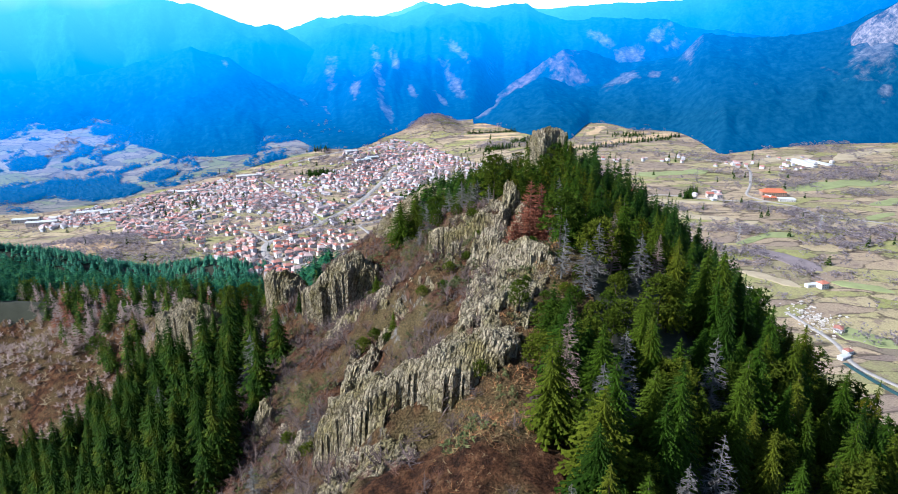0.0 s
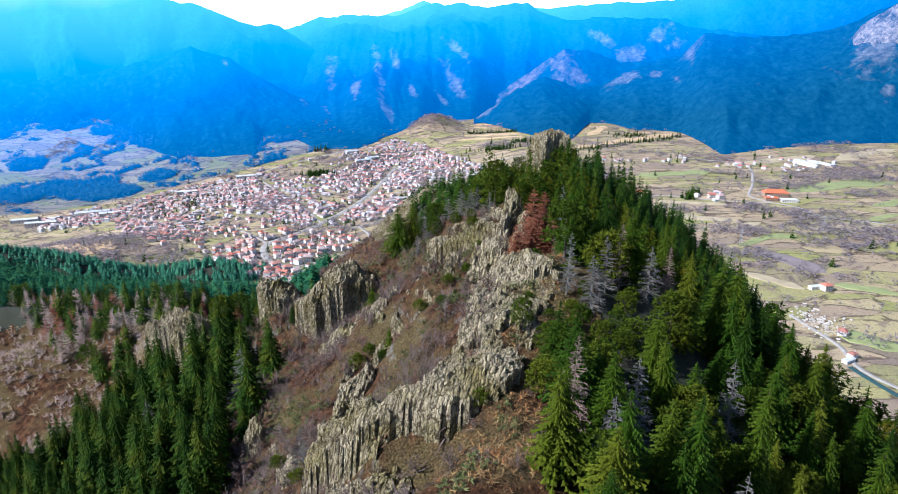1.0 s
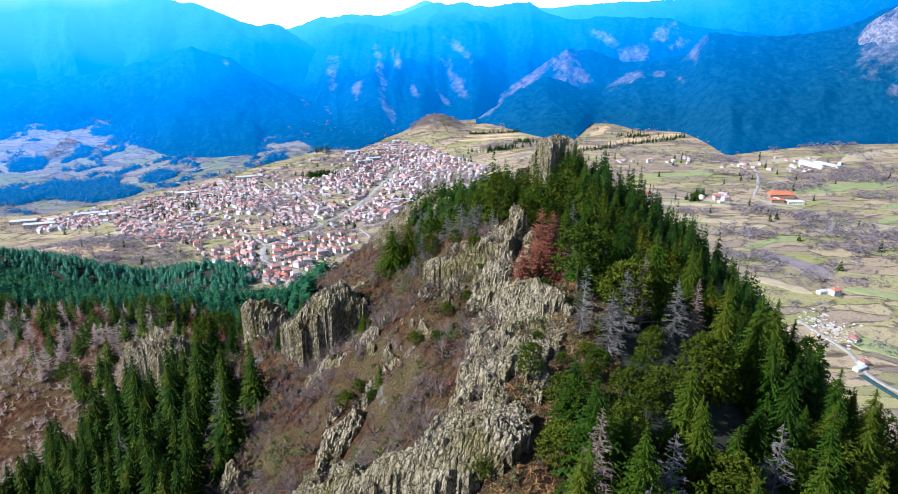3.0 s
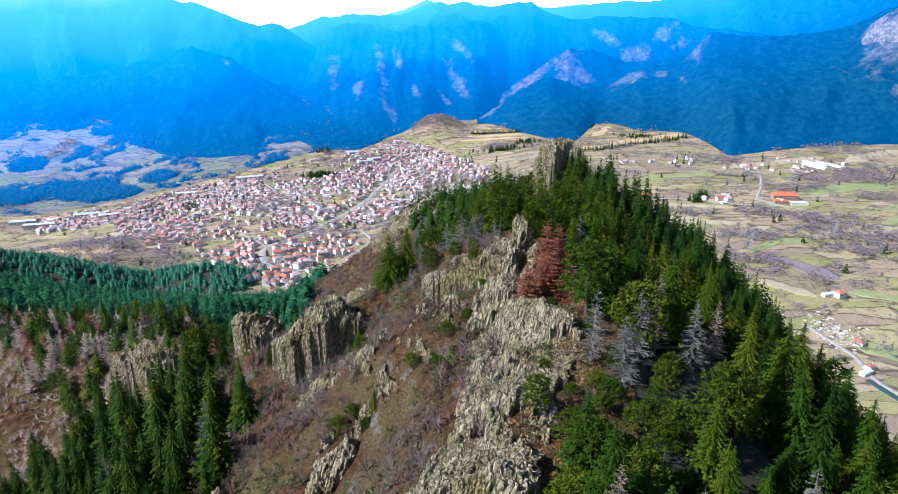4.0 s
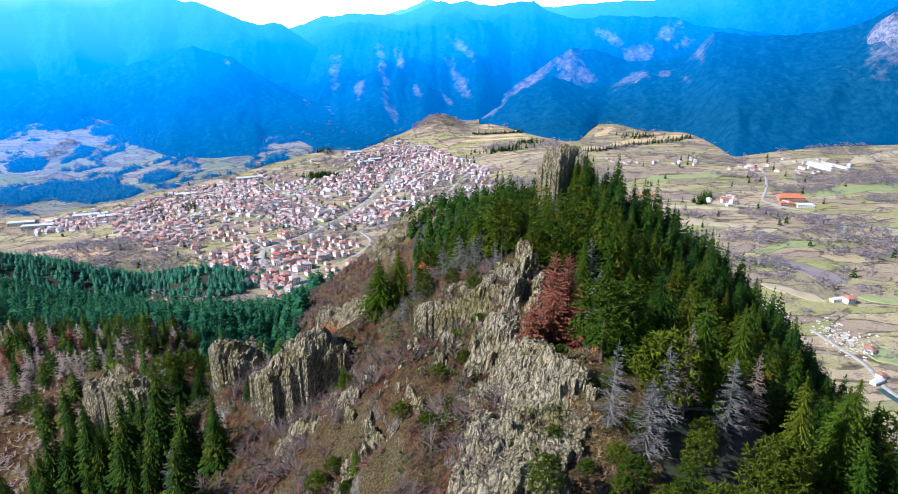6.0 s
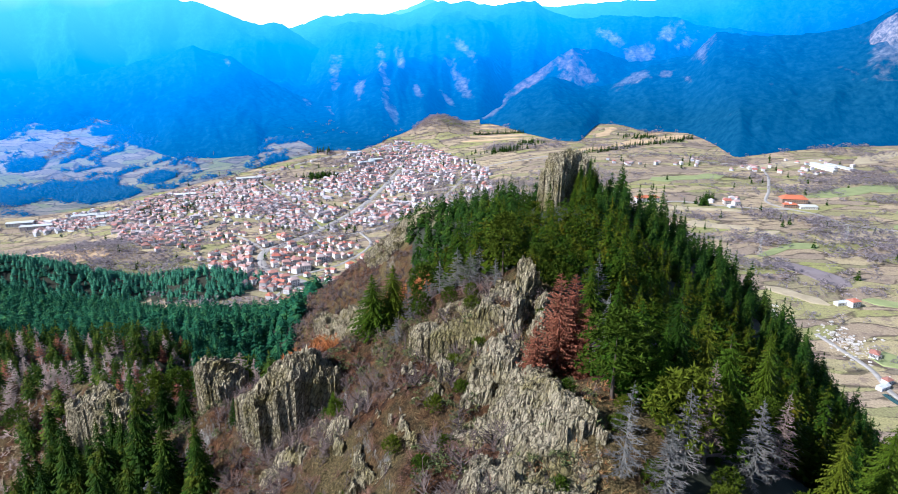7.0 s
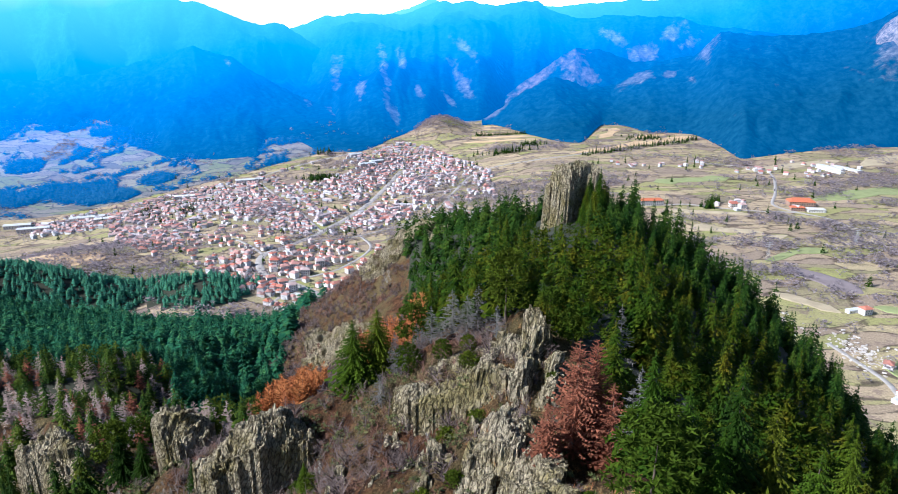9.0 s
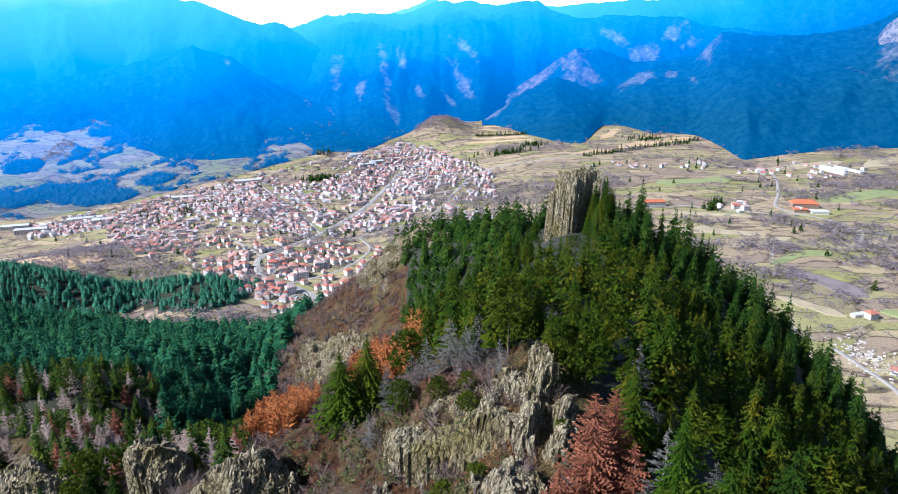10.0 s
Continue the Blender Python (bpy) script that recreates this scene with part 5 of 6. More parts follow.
x, y = scatter(-235, -112, 195, 285, 3.0, rng, 1.0)
keep = in_view(x, y) & (y < np.interp(-x, [90, 122, 165, 228], [203, 242, 262, 310]) - 2) & (fbm(x, y, 18, 3, 6) > -0.3)
x, y = x[keep], y[keep]
k = rng.rand(len(x)) < 0.6
stand("pale_shrubs", "pale pinkish bare shrubs on the open slope", "shrub", scrub, x[k], y[k], rng.uniform(0.5, 1.2, k.sum()), rng.uniform(1.0, 1.5, k.sum()), [PALEWOOD], rng)
stand("pale_shrubs", "straw-pale tall grass clumps on the open slope", "grass", straw, x[~k], y[~k], rng.uniform(1.2, 2.2, (~k).sum()), rng.uniform(1.2, 2.0, (~k).sum()), [plain("pale_straw", [(0.0, (0.26, 0.19, 0.10)), (1.0, (0.40, 0.33, 0.20))], 0.95, 0.5)], rng)

# ---- valley: roads, town, fields ----
def smooth_line(points, gap=12.0):
    """Points along a soft curve through the given ones."""
    p = np.array(points, float)
    p = np.concatenate([[2 * p[0] - p[1]], p, [2 * p[-1] - p[-2]]])
    out = []
    for a, b, c, d in zip(p, p[1:], p[2:], p[3:]):
        n = max(2, int(np.hypot(*(c - b)) / gap))
        t = np.arange(n)[:, None] / n
        out.append(0.5 * (2 * b + (c - a) * t + (2 * a - 5 * b + 4 * c - d) * t ** 2 + (3 * b - a - 3 * c + d) * t ** 3))
    return np.concatenate(out + [p[-2:-1]])


def ribbon(name, label, category, points, width, material, lift=0.5, draped=False):
    """A road or stream laid over the land, with a slight crown and shoulders that reach into the ground."""
    line = smooth_line(points)
    t = np.gradient(line, axis=0)
    t /= np.hypot(t[:, 0], t[:, 1])[:, None]
    side = np.stack([-t[:, 1], t[:, 0]], -1)
    off = (np.array([-0.53, -0.5, 0.0, 0.5, 0.53]) if draped else np.array([-0.75, -0.5, 0.0, 0.5, 0.75])) * width
    up = np.array([-2.0, 0.0, 0.12, 0.0, -2.0])
    if draped:
        off, up = np.concatenate([off[:1], np.linspace(-0.5, 0.5, 13) * width, off[-1:]]), np.concatenate([[-2.0], np.zeros(13), [-2.0]])
    if draped:                     # ragged, tapering borders
        along = np.linspace(0, 1, len(line))[:, None]
        off = off * (0.75 + 0.6 * fbm(line[:, 0], line[:, 1], 45, 3, 3)[:, None]) * np.clip(np.minimum(along, 1 - along) * 7 + 0.12, 0, 1) + 7 * fbm(line[:, 0], line[:, 1], 60, 2, 5)[:, None]
    x = line[:, 0, None] + side[:, 0, None] * off
    y = line[:, 1, None] + side[:, 1, None] * off
    mid = height(line[:, 0], line[:, 1])[:, None]
    z = np.maximum(height(x, y), mid) * 0.5 + mid * 0.5 + lift + up
    if draped:
        z = height(x, y) + lift + up
    ob = new(name, mesh_from(name, np.stack([x, y, z], -1).reshape(-1, 3), grid_faces(len(line), off.shape[-1]), [material]))
    return tagged(ob, label, category, kind="structure")


ASPHALT = plain("pale_road", [(0.0, (0.33, 0.31, 0.285)), (1.0, (0.33, 0.31, 0.285))], 0.9, 0.15)
WATER_M, wnt, wb = material("stream_water")
wb.inputs["Base Color"].default_value = (0.03, 0.075, 0.075, 1)
wb.inputs["Roughness"].default_value = 0.12
bump(wnt, wb, noise_tex(wnt, 0.4, 4), 0.4, 0.2)

MAIN_ROAD = [(-100, 790), (-128, 834), (-169, 895), (-211, 959), (-261, 1004), (-303, 1031), (-328, 1080), (-334, 1125), (-318, 1148), (-289, 1199), (-259, 1259), (-199, 1460), (-151, 1795)]
EAST_LANE = [(110, 1130), (68, 1211), (50, 1253), (5, 1371), (-17, 1442), (5, 1532), (40, 1640), (106, 1698), (270, 1732), (411, 1836)]
VALLEY_ROAD = [(900, 990), (711, 1077), (667, 1108), (650, 1163), (618, 1195), (600, 1255), (650, 1355), (720, 1522), (712, 1600), (560, 1690)]
STREETS = [MAIN_ROAD, EAST_LANE, VALLEY_ROAD,
           [(-1120, 1590), (-900, 1640), (-640, 1740), (-420, 1930), (-260, 2060)],
           [(-334, 1125), (-430, 1240), (-560, 1330), (-760, 1480)],
           [(-289, 1199), (-180, 1230), (-60, 1330), (-17, 1442)],
           [(-259, 1259), (-330, 1400), (-420, 1560), (-520, 1740)],
           [(-261, 1004), (-190, 1060), (-150, 1150), (-180, 1230)],
           [(-199, 1460), (-120, 1500), (5, 1532)],
           [(-169, 895), (-215, 905), (-260, 925), (-235, 960)],
           [(250, 1290), (340, 1255), (440, 1262), (520, 1215), (618, 1195)],
           [(396, 690), (410, 620), (402, 560), (430, 500)]]
for i, s in enumerate(STREETS):
    ribbon("road", "pale asphalt main road" if i < 4 else "narrow pale village street", "road", s, (12.0, 6.5, 5.5, 8.0)[i] if i < 4 else 5.0, ASPHALT)
STUBBLE = plain("stubble_field", [(0.0, (0.52, 0.37, 0.21)), (1.0, (0.52, 0.37, 0.21))], 0.95, 0.03)
for pts, w in (([(300, 1770), (420, 1850), (574, 1962), (722, 2050)], 52), ([(430, 2010), (480, 2090), (520, 2190)], 46), ([(540, 2020), (600, 2060), (650, 2085)], 26),
               ([(20, 2060), (120, 2050), (230, 2040)], 24), ([(30, 2120), (140, 2105), (215, 2095)], 24), ([(60, 2185), (140, 2170), (200, 2150)], 24), ([(80, 2250), (140, 2240), (170, 2225)], 22), ([(90, 2320), (120, 2310), (145, 2300)], 20)):
    ribbon("stubble_field", "pale tan stubble strip on the rising ground", "field", pts, w, STUBBLE, 0.8, True)
MEADOW = plain("winter_meadow", [(0.0, (0.25, 0.285, 0.115)), (1.0, (0.25, 0.285, 0.115))], 0.95, 0.05)
TAN = plain("dry_meadow", [(0.0, (0.40, 0.335, 0.215)), (1.0, (0.40, 0.335, 0.215))], 0.95, 0.05)
PLOUGH = plain("ploughed_field", [(0.0, (0.21, 0.175, 0.175)), (1.0, (0.21, 0.175, 0.175))], 0.95, 0.06)
for label, mat, w, pts in (("bright green winter meadow", MEADOW, 60, [(690, 1285), (812, 1330), (975, 1392)]), ("pale green winter meadow", MEADOW, 56, [(430, 1440), (526, 1470), (612, 1490)]),
                           ("green meadow strip beside the farm", MEADOW, 40, [(425, 645), (448, 630), (470, 600)]), ("brown ploughed strip", PLOUGH, 40, [(452, 912), (488, 868), (512, 822)]),
                           ("dry tan meadow", TAN, 40, [(527, 1190), (459, 1205), (393, 1215)]), ("dry tan meadow", TAN, 54, [(667, 1560), (796, 1625), (962, 1690)]), ("dry tan meadow", TAN, 46, [(580, 1012), (665, 1040), (731, 1052)]),
                           ("green meadow strip", MEADOW, 34, [(499, 780), (531, 762), (560, 745)]), ("dry tan meadow", TAN, 60, [(985, 1625), (1104, 1722), (1227, 1775)]), ("pale green winter meadow", MEADOW, 30, [(442, 938), (497, 978), (556, 990)]),
                           ("pale green winter meadow", MEADOW, 44, [(791, 1165), (851, 1190), (895, 1210)]), ("dry tan meadow", TAN, 26, [(398, 822), (430, 792), (452, 765)]), ("green meadow strip", MEADOW, 26, [(730, 1085), (766, 1102), (806, 1118)]),
                           ("dry tan meadow", TAN, 40, [(400, 1120), (455, 1090), (500, 1075)]), ("tan dry strip", TAN, 26, [(410, 1012), (470, 1035), (530, 1060)])):
    ribbon("field", label + " among hedges", "field", pts, w, mat, 0.7, True)
ribbon("stubble_field", "tan dry pasture on the bare hill below the town", "field", [(-860, 1150), (-720, 1118), (-600, 1105)], 85, STUBBLE, 1.2, True)
ribbon("stream", "narrow teal-green stream along the valley edge", "water", [(470, 380), (430, 470), (409, 509), (398, 545), (394, 568)], 6, WATER_M, 0.4)

PLASTER = plain("house_plaster", [(0.0, (0.64, 0.65, 0.68)), (0.3, (0.70, 0.67, 0.64)), (0.5, (0.72, 0.73, 0.76)), (0.7, (0.58, 0.54, 0.53)), (0.85, (0.60, 0.63, 0.66)), (1.0, (0.66, 0.56, 0.45))], 0.9, 0.3, "object")
ROOF = plain("clay_tile_roof", [(0.0, (0.42, 0.12, 0.08)), (0.2, (0.42, 0.19, 0.14)), (0.38, (0.30, 0.13, 0.10)), (0.55, (0.46, 0.27, 0.23)), (0.7, (0.44, 0.36, 0.34)), (0.85, (0.40, 0.20, 0.16)), (1.0, (0.50, 0.15, 0.08))], 0.9, 0.5, "object")
SHEET = plain("pale_sheet_roof", [(0.0, (0.60, 0.60, 0.58)), (1.0, (0.45, 0.50, 0.52))], 0.6, 0.3, "object")
PLASTER_MASS = plain("house_plaster_mass", [(0.0, (0.56, 0.59, 0.65)), (0.3, (0.62, 0.60, 0.59)), (0.5, (0.68, 0.70, 0.75)), (0.7, (0.48, 0.45, 0.46)), (1.0, (0.50, 0.55, 0.61))], 0.9, 0.3)
ROOF_MASS = plain("clay_tile_roof_mass", [(0.0, (0.42, 0.16, 0.13)), (0.2, (0.44, 0.28, 0.25)), (0.38, (0.32, 0.19, 0.17)), (0.55, (0.50, 0.40, 0.39)), (0.7, (0.52, 0.52, 0.54)), (0.85, (0.40, 0.29, 0.28)), (1.0, (0.48, 0.19, 0.14))], 0.9, 0.5)
GLASS = plain("dark_window", [(0.0, (0.05, 0.055, 0.065)), (1.0, (0.08, 0.085, 0.1))], 0.25, 1.0)


def box(x0, x1, y0, y1, z0, z1):
    v = np.array([(x, y, z) for z in (z0, z1) for x, y in ((x0, y0), (x1, y0), (x1, y1), (x0, y1))], float)
    return v, np.array([(0, 3, 2, 1), (4, 5, 6, 7), (0, 1, 5, 4), (1, 2, 6, 5), (2, 3, 7, 6), (3, 0, 4, 7)])


def hip_roof(w, d, z, rise, ridge, over=0.6, thick=0.25):
    """A hipped or gabled roof with eaves that overhang; ridge: half the length of its top edge."""
    a, b = w / 2 + over, d / 2 + over
    v = [(-a, -b, z), (a, -b, z), (a, b, z), (-a, b, z), (-a, -b, z + thick), (a, -b, z + thick), (a, b, z + thick), (-a, b, z + thick),
         (-ridge, -0.05, z + rise), (ridge, -0.05, z + rise), (ridge, 0.05, z + rise), (-ridge, 0.05, z + rise)]
    f = [(0, 3, 2, 1), (0, 1, 5, 4), (1, 2, 6, 5), (2, 3, 7, 6), (3, 0, 4, 7), (4, 5, 9, 8), (5, 6, 10, 9), (6, 7, 11, 10), (7, 4, 8, 11), (8, 9, 10, 11)]
    return np.array(v, float), np.array(f)


def joined(pieces):
    off, V, F = 0, [], []
    for v, f in pieces:
        V.append(v)
        F.append(f + off)
        off += len(v)
    return np.concatenate(V), np.concatenate(F)


def house_kind(label, w, d, eaves, rise, ridge, roof_mat=None, wing=False):
    """A house: plastered walls, tiled roof, chimney."""
    ob = tagged(new("house"), label, "house", "houses of the town")
    walls = [box(-w / 2, w / 2, -d / 2, d / 2, -4, eaves)]
    if wing:
        walls.append(box(-w * 0.2, w * 0.25, -d / 2 - 2.2, -d / 2 - 0.003, -4, eaves * 0.62))
    wall = new("wall", mesh_from("wall", *joined(walls), [PLASTER], smooth=False))
    roof = new("roof", mesh_from("roof", *hip_roof(w, d, eaves + 0.01, rise, ridge), [roof_mat or ROOF], smooth=False))
    stack = new("chimney", mesh_from("chimney", *box(w * 0.16, w * 0.16 + 0.7, -0.9, -0.2, eaves + rise * 0.4, eaves + rise + 0.7), [PLASTER], smooth=False))
    wall.parent = roof.parent = ob
    stack.parent = roof
    # upper and lower windows on the long sides
    pane, pf = box(-0.55, 0.55, -0.06, 0.06, -0.75, 0.75)
    pane_mesh = mesh_from("window", pane, pf, [GLASS], smooth=False)
    for z in ((1.6, 4.4) if eaves > 5 else (1.6,)):
        for k in (-1, 0, 1):
            win = new("window", pane_mesh)
            win.location = (k * w * 0.3, (-d / 2 - (2.2 if wing and k == 0 and z < 3 else 0)), z)
            win.parent = wall
    return Kind(ob)


rng = np.random.RandomState(21)
houses = [house_kind("white two-storey house with a red hipped tile roof", 11, 9, 6.4, 3.0, 2.0),
          house_kind("cream house with a red gabled tile roof", 10, 8, 6.0, 3.2, 5.5),
          house_kind("three-storey pale house with a low tile roof", 12, 10, 8.6, 2.6, 2.5, wing=True),
          house_kind("small house with a brown-red hipped roof", 8.5, 7.5, 4.6, 2.6, 1.0),
          house_kind("long low building with a pale sheet roof", 20, 8, 4.2, 1.8, 10.2, SHEET)]

def off_roads(x, y, gap):
    ok = np.ones(len(x), bool)
    for s in STREETS:
        line = smooth_line(s, 8.0)
        for a in line:
            ok &= np.hypot(x - a[0], y - a[1]) > gap
    return ok


x, y = scatter(-1130, 120, 860, 2160, 13.8, rng, 1.3)
keep = inside(TOWN, x, y) & off_roads(x, y, 9.5) & (np.min([np.hypot(x - a[0], y - a[1]) for a in smooth_line(MAIN_ROAD, 8.0)], 0) > 15) & (on_hill(x, y) < 0) & (y < np.interp(x, [-640, -400, -290, -200, -120], [2000, 1985, 1990, 2120, 2200])) & (fbm(x, y, 150, 3, 4) + rng.uniform(-0.35, 0.35, len(x)) > -0.22)
x, y = x[keep], y[keep]
turn = 0.5 * fbm(x, y, 300, 2, 6) * 3.1 + rng.choice((0, math.pi / 2), len(x)) + rng.normal(0, 0.12, len(x)) + 0.35
order = np.argsort(y)


def set_house(kind, px, py, scale, angle):
    o = kind.put(px, py, scale, angle)
    o.location.z = float(height(px, py)) + 0.4
    return o


for i in order[:285]:
    set_house(houses[rng.choice(5, p=[0.33, 0.24, 0.2, 0.19, 0.04])], x[i], y[i], rng.uniform(0.66, 1.0), turn[i])
rest = order[285:]


def house_mass(name, label, xs, ys, turns, rng):
    W, R = [], []
    z = height(xs, ys) + 0.4
    for px, py, pz, t in zip(xs, ys, z, turns):
        w, d, e = rng.uniform(6.5, 11.5), rng.uniform(6, 9), rng.choice((3.2, 4.8, 7.0), p=(0.4, 0.48, 0.12))
        if rng.rand() < 0.05:
            w, d = w * 2.6, d * 1.2
        c, s = math.cos(t), math.sin(t)
        m = np.array([(c, s, 0), (-s, c, 0), (0, 0, 1)])
        bv, bf = box(-w / 2, w / 2, -d / 2, d / 2, -4, e)
        rv, rf = hip_roof(w, d, e + 0.01, rng.uniform(2, 3.2), rng.choice((1.0, w / 2 + 0.6)))
        W.append((bv @ m + (px, py, pz), bf))
        R.append((rv @ m + (px, py, pz), rf))
    wv, wf = joined(W)
    rv, rf = joined(R)
    ob = new(name, mesh_from(name, np.concatenate([wv, rv]), np.concatenate([wf, rf + len(wv)]), [PLASTER_MASS, ROOF_MASS], np.repeat([0, 1], [len(wf), len(rf)]), smooth=False))
    return tagged(ob, label, "houses", kind="stuff")


house_mass("far_houses", "far rows of pale houses with red tile roofs", x[rest], y[rest], turn[rest], rng)
x2 = np.concatenate([rng.normal(720, 60, 16), rng.normal(560, 40, 8), rng.uniform(300, 640, 14), rng.uniform(820, 980, 10)])
y2 = np.concatenate([rng.normal(1560, 25, 16), rng.normal(1255, 18, 8), rng.uniform(1590, 1680, 14), rng.uniform(1560, 1680, 10)])
house_mass("hamlet_houses", "scattered pale houses along the valley road", x2, y2, rng.rand(len(x2)) * 3, rng)
for px, py, k, s, a in ((478, 763, 0, 1.05, 0.3), (466, 767, 4, 0.8, 0.3), (428, 640, 3, 1.1, 0.9), (398, 578, 4, 0.7, 0.5), (408, 588, 3, 0.9, 0.4), (516, 1236, 1, 1.2, 0.1), (530, 1228, 0, 1.1, 0.2)):
    set_house(houses[k], px, py, s, a)


def long_block(name, label, category, px, py, turn, w, d, eaves, rise, roof_mat, storeys, bays, ridge=None, wall_mat=None):
    """A long building with rows of windows."""
    ob = tagged(new(name), label, category)
    wall = new("wall", mesh_from("wall", *box(-w / 2, w / 2, -d / 2, d / 2, -6, eaves), [wall_mat or PLASTER], smooth=False))
    roof = new("roof", mesh_from("roof", *hip_roof(w, d, eaves + 0.01, rise, w / 2 - d * 0.4 if ridge is None else ridge, 0.8), [roof_mat], smooth=False))
    wall.parent = roof.parent = ob
    pane = mesh_from("window", *box(-0.8, 0.8, -0.08, 0.08, -0.8, 0.8), [GLASS], smooth=False)
    for s in range(storeys):
        for k in range(bays):
            win = new("window", pane)
            win.location = ((k + 0.5) / bays * w - w / 2, -d / 2, 1.8 + s * 3.0)
            win.parent = wall
    ob.matrix_basis = Matrix.Translation((px, py, float(height(px, py)) + 0.3)) @ Euler((0, 0, turn)).to_matrix().to_4x4()
    return ob


BRIGHT_ROOF = plain("orange_tile_roof", [(0.0, (0.50, 0.15, 0.07)), (1.0, (0.46, 0.13, 0.06))], 0.85, 0.4, "object")
HOTEL_WALL = plain("ochre_plaster", [(0.0, (0.33, 0.22, 0.16)), (1.0, (0.33, 0.22, 0.16))], 0.9, 0.3)
long_block("hotel", "large hotel with a bright orange-red tile roof", "hotel", 648, 1252, -0.12, 46, 22, 8.5, 6.5, BRIGHT_ROOF, 3, 11, None, HOTEL_WALL)
long_block("hotel_wing", "low red-roofed wing in front of the hotel", "building", 622, 1212, -0.12, 24, 12, 6, 3, BRIGHT_ROOF, 2, 6, None, HOTEL_WALL)
long_block("pool_hall", "white flat-roofed hall beside the hotel", "building", 652, 1205, -0.12, 30, 16, 5, 1.0, SHEET, 1, 7)
long_block("guest_house", "long guest house with an orange roof", "building", 372, 1262, 0.1, 44, 14, 9, 4, BRIGHT_ROOF, 3, 12)
for px, py, a, w in ((-920, 1603, 0.42, 80), (-1078, 1572, 0.3, 60), (-850, 1560, 0.42, 50), (-700, 1690, 0.3, 60), (-253, 1872, 0.5, 46), (-302, 1975, 0.6, 40), (-230, 1900, 0.5, 38), (-1010, 1530, 0.3, 70), (-560, 1770, 0.35, 70)):
    long_block("factory_hall", "long pale factory hall at the edge of town", "building", px, py, a, w, 18, 8, 2.2, SHEET, 2, 10, w / 2)
for px, py in ((897, 1603), (930, 1590), (880, 1575)):
    long_block("greenhouse", "long low pale greenhouse among the fields", "greenhouse", px, py, 1.9, 70, 14, 3.5, 1.5, SHEET, 1, 8, 35)
for px, py, a in ((-262, 1060, 0.3), (-276, 1048, 0.3), (-225, 1075, 0.4), (-240, 1035, 0.2), (-300, 1075, 0.1), (-165, 985, 0.5), (-178, 968, 0.5), (-262, 982, 0.5), (-285, 998, 0.5), (-245, 968, 0.6)):
    long_block("apartment_block", "pale apartment block with a red hipped roof", "building", px, py, a, 14, 11, 10.5, 3.0, ROOF, 3, 4)

# hedges, thickets and single trees of the valley
clump = [pine_crown(5.5, 4.2, 11, 4, rng), pine_crown(7.5, 4.4, 11, 4, rng), pine_crown(4, 5.0, 11, 4, rng)]
BARE_CLUMP = foliage("bare_thicket", [(0.0, (0.26, 0.235, 0.29)), (0.5, (0.34, 0.30, 0.35)), (1.0, (0.42, 0.36, 0.38))], 0.95, False, 0.5)
x, y = scatter(-1300, 1150, 560, 2350, 10.5, rng, 1.2)
hedge = 1 - np.abs(fbm(x * 0.7, y * 1.6, 120, 3, 5)) * 3.0
wild = fbm(x, y, 210, 4, 7)
built = inside(TOWN, x, y)
for ax, ay, aw, ad in ((-320, 860, 130, 80), (-480, 1060, 90, 70), (-690, 1250, 130, 60), (-200, 830, 90, 60), (560, 1150, 70, 45), (470, 1010, 90, 40), (720, 1330, 110, 60), (860, 1420, 120, 50), (420, 1150, 80, 30), (600, 940, 100, 30), (-330, 1880, 80, 30), (-150, 1330, 90, 30), (330, 1500, 160, 40), (-60, 2230, 110, 80), (-380, 2000, 60, 30), (650, 1480, 130, 40), (300, 1330, 110, 35), (820, 1250, 90, 40)):
    wild = np.maximum(wild, 0.5 * (1.2 - np.hypot((x - ax) / aw, (y - ay) / ad)))
p = np.clip(hedge, 0, 1) ** 4 * 0.5 + np.clip((wild - 0.22) * 4.5, 0, 0.95)
p = p * np.where((y > 1450) & (x > 150), 0.45, np.where((y < 1150) & (x > 250), 1.4, 1.0))
p = np.where(built, 0.22 + p * 0.45, p)
keep = in_view(x, y) & (on_hill(x, y) < 4) & (rng.rand(len(x)) < p) & off_roads(x, y, 6)
keep_all = keep
x, y = x[keep], y[keep]
s = rng.uniform(0.6, 1.7, len(x))
stand("valley_thickets", "bare purple-brown hedges and thickets of the valley", "shrub", clump, x, y, s, np.where(wild[keep_all] > 0.2, rng.uniform(1.5, 2.4, len(x)), rng.uniform(0.9, 1.4, len(x))), [BARE_CLUMP], rng)
xx = np.concatenate([rng.normal(470, 7, 22), rng.normal(495, 8, 18), rng.normal(-760, 14, 16), rng.normal(-640, 12, 12), rng.normal(-355, 22, 90), rng.normal(140, 35, 60), rng.normal(-402, 12, 24), rng.normal(-624, 14, 14), rng.normal(-628, 5, 10), rng.uniform(-900, 60, 150), rng.uniform(300, 1000, 60), 330 + 380 * np.linspace(0, 1, 90), rng.normal(560, 30, 40), 60 + 160 * np.linspace(0, 1, 40), rng.normal(215, 20, 50)])
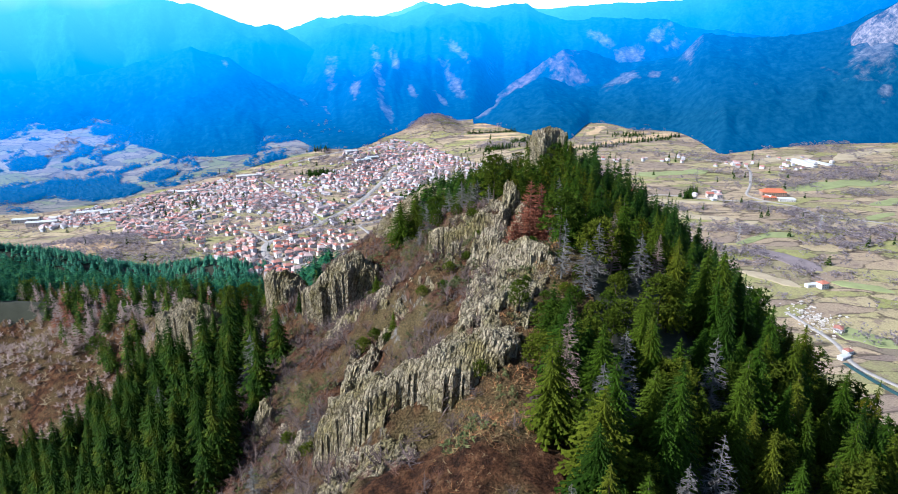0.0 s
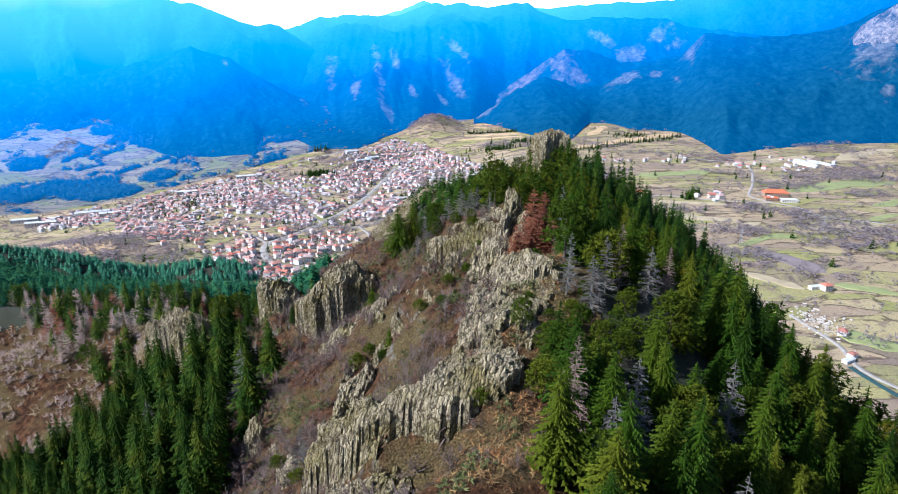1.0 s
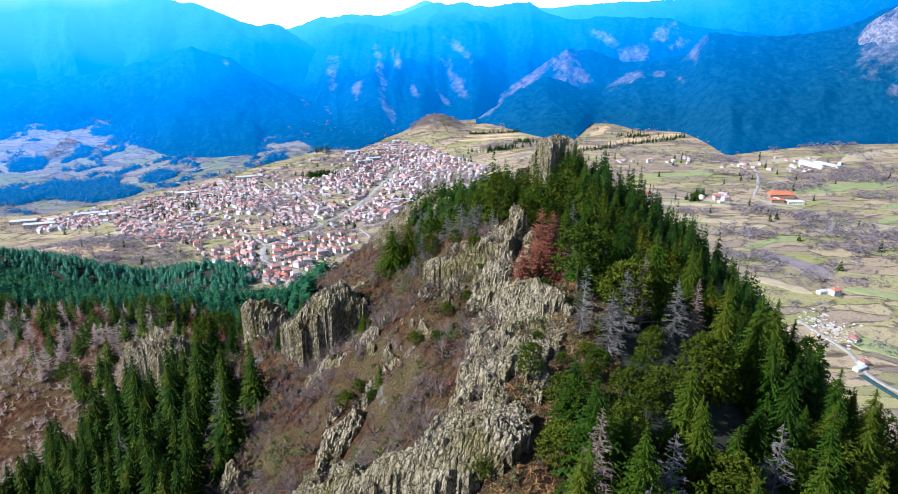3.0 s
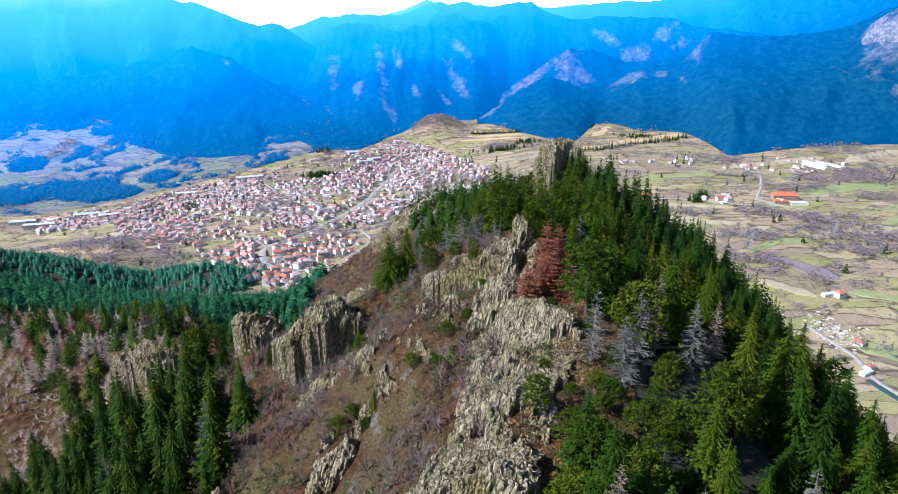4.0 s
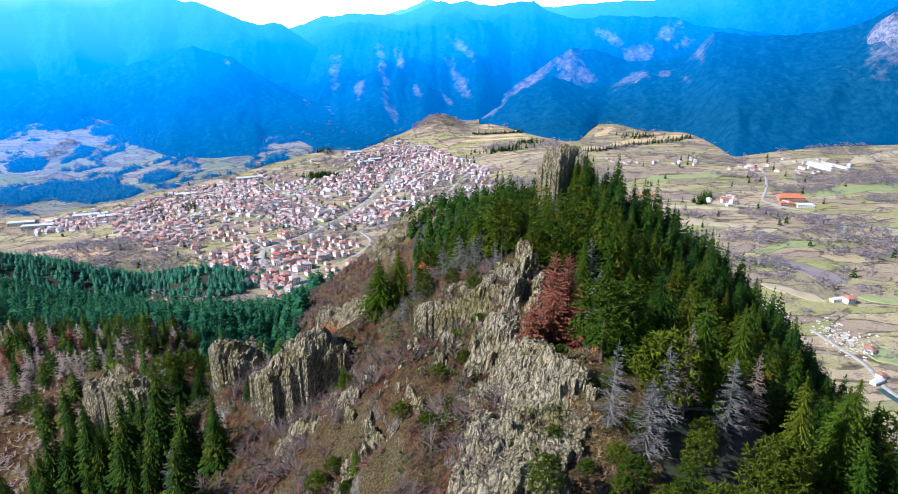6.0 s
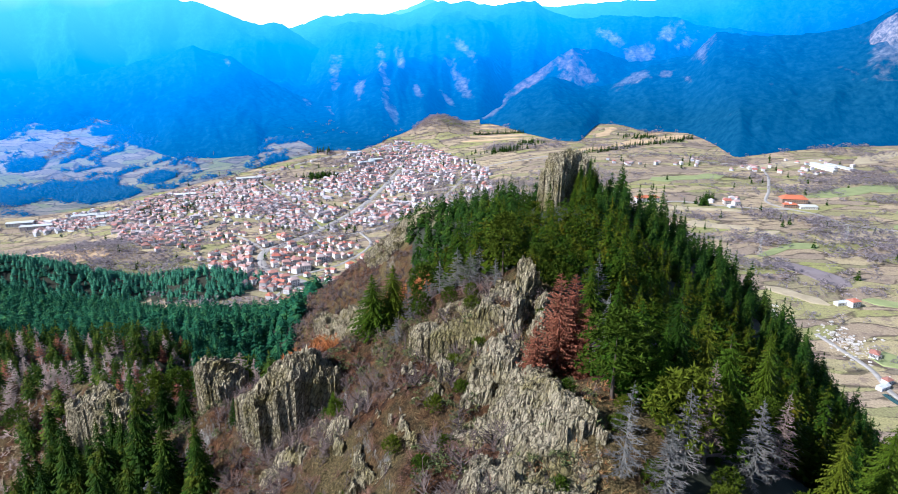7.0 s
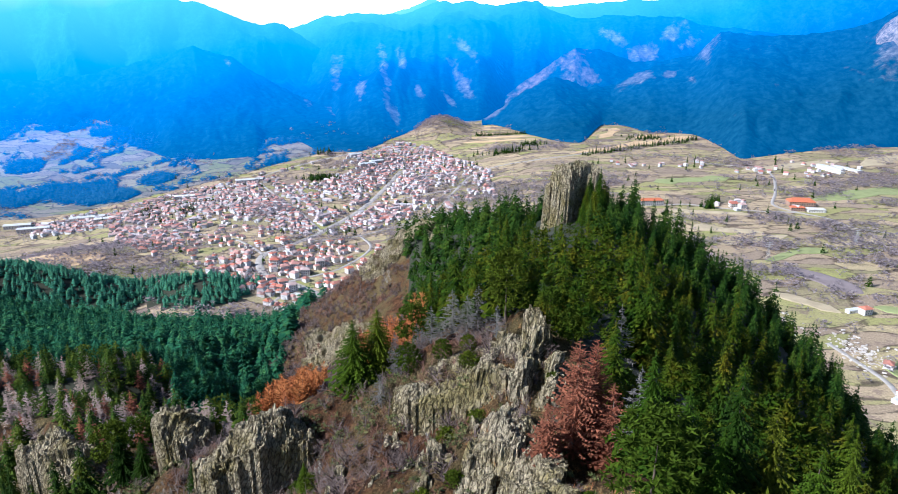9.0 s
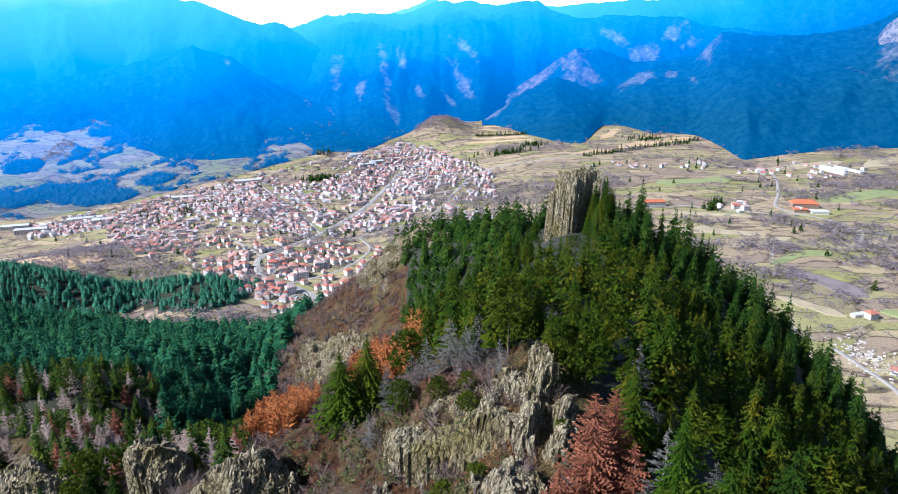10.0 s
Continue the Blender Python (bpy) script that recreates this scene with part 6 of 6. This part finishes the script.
yy = np.concatenate([rng.normal(1236, 5, 22), rng.normal(1270, 6, 18), rng.normal(1585, 12, 16), rng.normal(1540, 10, 12), rng.normal(1735, 10, 90), rng.normal(1855, 10, 60), rng.normal(2020, 14, 24), rng.normal(1607, 4, 14), rng.normal(1523, 6, 10), rng.uniform(960, 1900, 150), rng.uniform(800, 1700, 60), 1745 + 245 * np.linspace(0, 1, 90) + rng.normal(0, 9, 90), rng.normal(2010, 14, 40), 2150 - 20 * np.linspace(0, 1, 40) + rng.normal(0, 4, 40), rng.normal(1925, 16, 50)])
ok = (on_hill(xx, yy) < 0) & off_roads(xx, yy, 6)
xx, yy = xx[ok], yy[ok]
stand("valley_conifers", "dark conifers between houses and fields", "woodland", far_bases, xx, yy, rng.uniform(0.9, 1.5, len(xx)), rng.uniform(0.8, 1.1, len(xx)), [FIR_DARK], rng)
# pale rubble and stacked timber beside the nearest farm
rub = [box(-1, 1, -0.6, 0.6, 0, 1)]
tri = [(v, np.concatenate([f[:, [0, 1, 2]], f[:, [0, 2, 3]]])) for v, f in rub]
xr, yr = np.concatenate([rng.normal(420, 12, 170), rng.normal(372, 10, 70)]), np.concatenate([rng.normal(672, 20, 170), rng.normal(735, 12, 70)])
stand("rubble_heaps", "pale heaps of rubble and timber beside a farm", "rubble", tri, xr, yr, rng.uniform(0.5, 1.5, len(xr)), rng.uniform(0.8, 1.6, len(xr)), [plain("pale_rubble", [(0, (0.6, 0.57, 0.52)), (1, (0.4, 0.36, 0.31))], 0.9, 0.5)], rng)


def pylon(px, py, h):
    """A lattice power pylon: four legs, braces, three cross-arms."""
    ob = tagged(new("power_pylon"), "grey steel lattice power pylon in the fields", "pylon")
    me_mat = plain("galvanised_steel", [(0, (0.45, 0.46, 0.47)), (1, (0.45, 0.46, 0.47))], 0.5, 2)

    def bar(p, q, t):
        p, q = np.array(p, float), np.array(q, float)
        d = (q - p) / np.linalg.norm(q - p)
        a = np.cross(d, (0.31, 0.57, 0.2))
        a = a / np.linalg.norm(a) * t
        b = np.cross(d, a)
        v = np.array([p + a + b, p - a + b, p - a - b, p + a - b, q + a + b, q - a + b, q - a - b, q + a - b])
        return v, np.array([(0, 3, 2, 1), (4, 5, 6, 7), (0, 1, 5, 4), (1, 2, 6, 5), (2, 3, 7, 6), (3, 0, 4, 7)])
    corners = ((-1, -1), (1, -1), (1, 1), (-1, 1))
    for i, (a, b) in enumerate(corners):
        leg = new("leg", mesh_from("leg", *bar((a * 2.2, b * 2.2, -1), (a * 0.4, b * 0.4, h), 0.1), [me_mat], smooth=False))
        leg.parent = ob
        c, d = corners[(i + 1) % 4]
        brace = [bar((a * (2.2 - 1.8 * u), b * (2.2 - 1.8 * u), u * h), (c * (2.2 - 1.8 * u - 0.3), d * (2.2 - 1.8 * u - 0.3), (u + 0.16) * h), 0.06) for u in (0.02, 0.2, 0.38, 0.56, 0.74)]
        br = new("brace", mesh_from("brace", *joined(brace), [me_mat], smooth=False))
        br.parent = ob
    for u, w in ((0.72, 4.5), (0.84, 5.5), (0.96, 3.5)):
        arm = new("arm", mesh_from("arm", *bar((-w, 0, u * h), (w, 0, u * h), 0.16), [me_mat], smooth=False))
        arm.parent = ob
    ob.location = (px, py, float(height(px, py)))


for px, py in ((450, 950), (610, 1010), (-250, 790)):
    pylon(px, py, 26)

# ---- far foothills left of the valley, distance haze painted into colour and glow ----
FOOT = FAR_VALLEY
# these woods glow with the same painted haze
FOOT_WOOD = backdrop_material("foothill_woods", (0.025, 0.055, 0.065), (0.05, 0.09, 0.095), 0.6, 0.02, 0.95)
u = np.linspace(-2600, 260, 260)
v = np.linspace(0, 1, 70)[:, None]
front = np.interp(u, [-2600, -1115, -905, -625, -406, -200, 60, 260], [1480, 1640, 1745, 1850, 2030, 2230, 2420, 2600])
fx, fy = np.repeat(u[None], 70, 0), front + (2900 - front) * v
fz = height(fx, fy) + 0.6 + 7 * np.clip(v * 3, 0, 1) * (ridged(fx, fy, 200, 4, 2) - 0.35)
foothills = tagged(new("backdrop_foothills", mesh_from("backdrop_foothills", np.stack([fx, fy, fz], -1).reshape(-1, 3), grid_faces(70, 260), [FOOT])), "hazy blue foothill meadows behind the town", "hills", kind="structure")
x, y = scatter(-1900, 0, 1650, 2600, 9.5, rng)
fr = np.interp(x, [-2600, -1115, -905, -625, -406, -200, 60, 260], [1480, 1640, 1745, 1850, 2030, 2230, 2420, 2600])
blob = 1.1 * fbm(x, y, 110, 4, 3) - 0.30 + 0.22 * step(80, 480, y - fr)
for bx_, by_, br_ in ((-870, 1905, 42), (-1060, 1850, 72), (-980, 1800, 60), (-1150, 1850, 55), (-1240, 1790, 70), (-1187, 2248, 45), (-991, 2190, 62), (-1330, 2010, 50)):
    blob = np.maximum(blob, 0.8 * (1.25 - np.hypot((x - bx_) / 1.3, y - by_) / br_ + 0.5 * fbm(x, y, 60, 3, 1)))
hedge = np.abs(fbm(x, y * 1.6, 170, 3, 5)) < 0.035
keep = (y > fr + 12) & ~((x > -720) & (y > 2170)) & ((blob > 0.16) | (hedge & (rng.rand(len(x)) < 0.75))) & (np.abs(x) < 0.74 * y + 60)
x, y = x[keep], y[keep]
tiny = [spruce_crown(15, 4.2, 3, 4, 1, rng, 0.6, 0.8)]
kx, ky = scatter(-190, 70, 2110, 2400, 8.0, rng, 1.2)
kk = np.hypot((kx + 50) / 105, (ky - 2250) / 120) + 0.3 * fbm(kx, ky, 60, 2, 3) < 1
kx, ky = kx[kk], ky[kk]
stand("knoll_scrub", "bare purple-brown scrub covering the knoll above town", "shrub", clump, kx, ky, rng.uniform(0.5, 1.0, len(kx)), rng.uniform(0.9, 1.4, len(kx)), [BARE_CLUMP], rng)
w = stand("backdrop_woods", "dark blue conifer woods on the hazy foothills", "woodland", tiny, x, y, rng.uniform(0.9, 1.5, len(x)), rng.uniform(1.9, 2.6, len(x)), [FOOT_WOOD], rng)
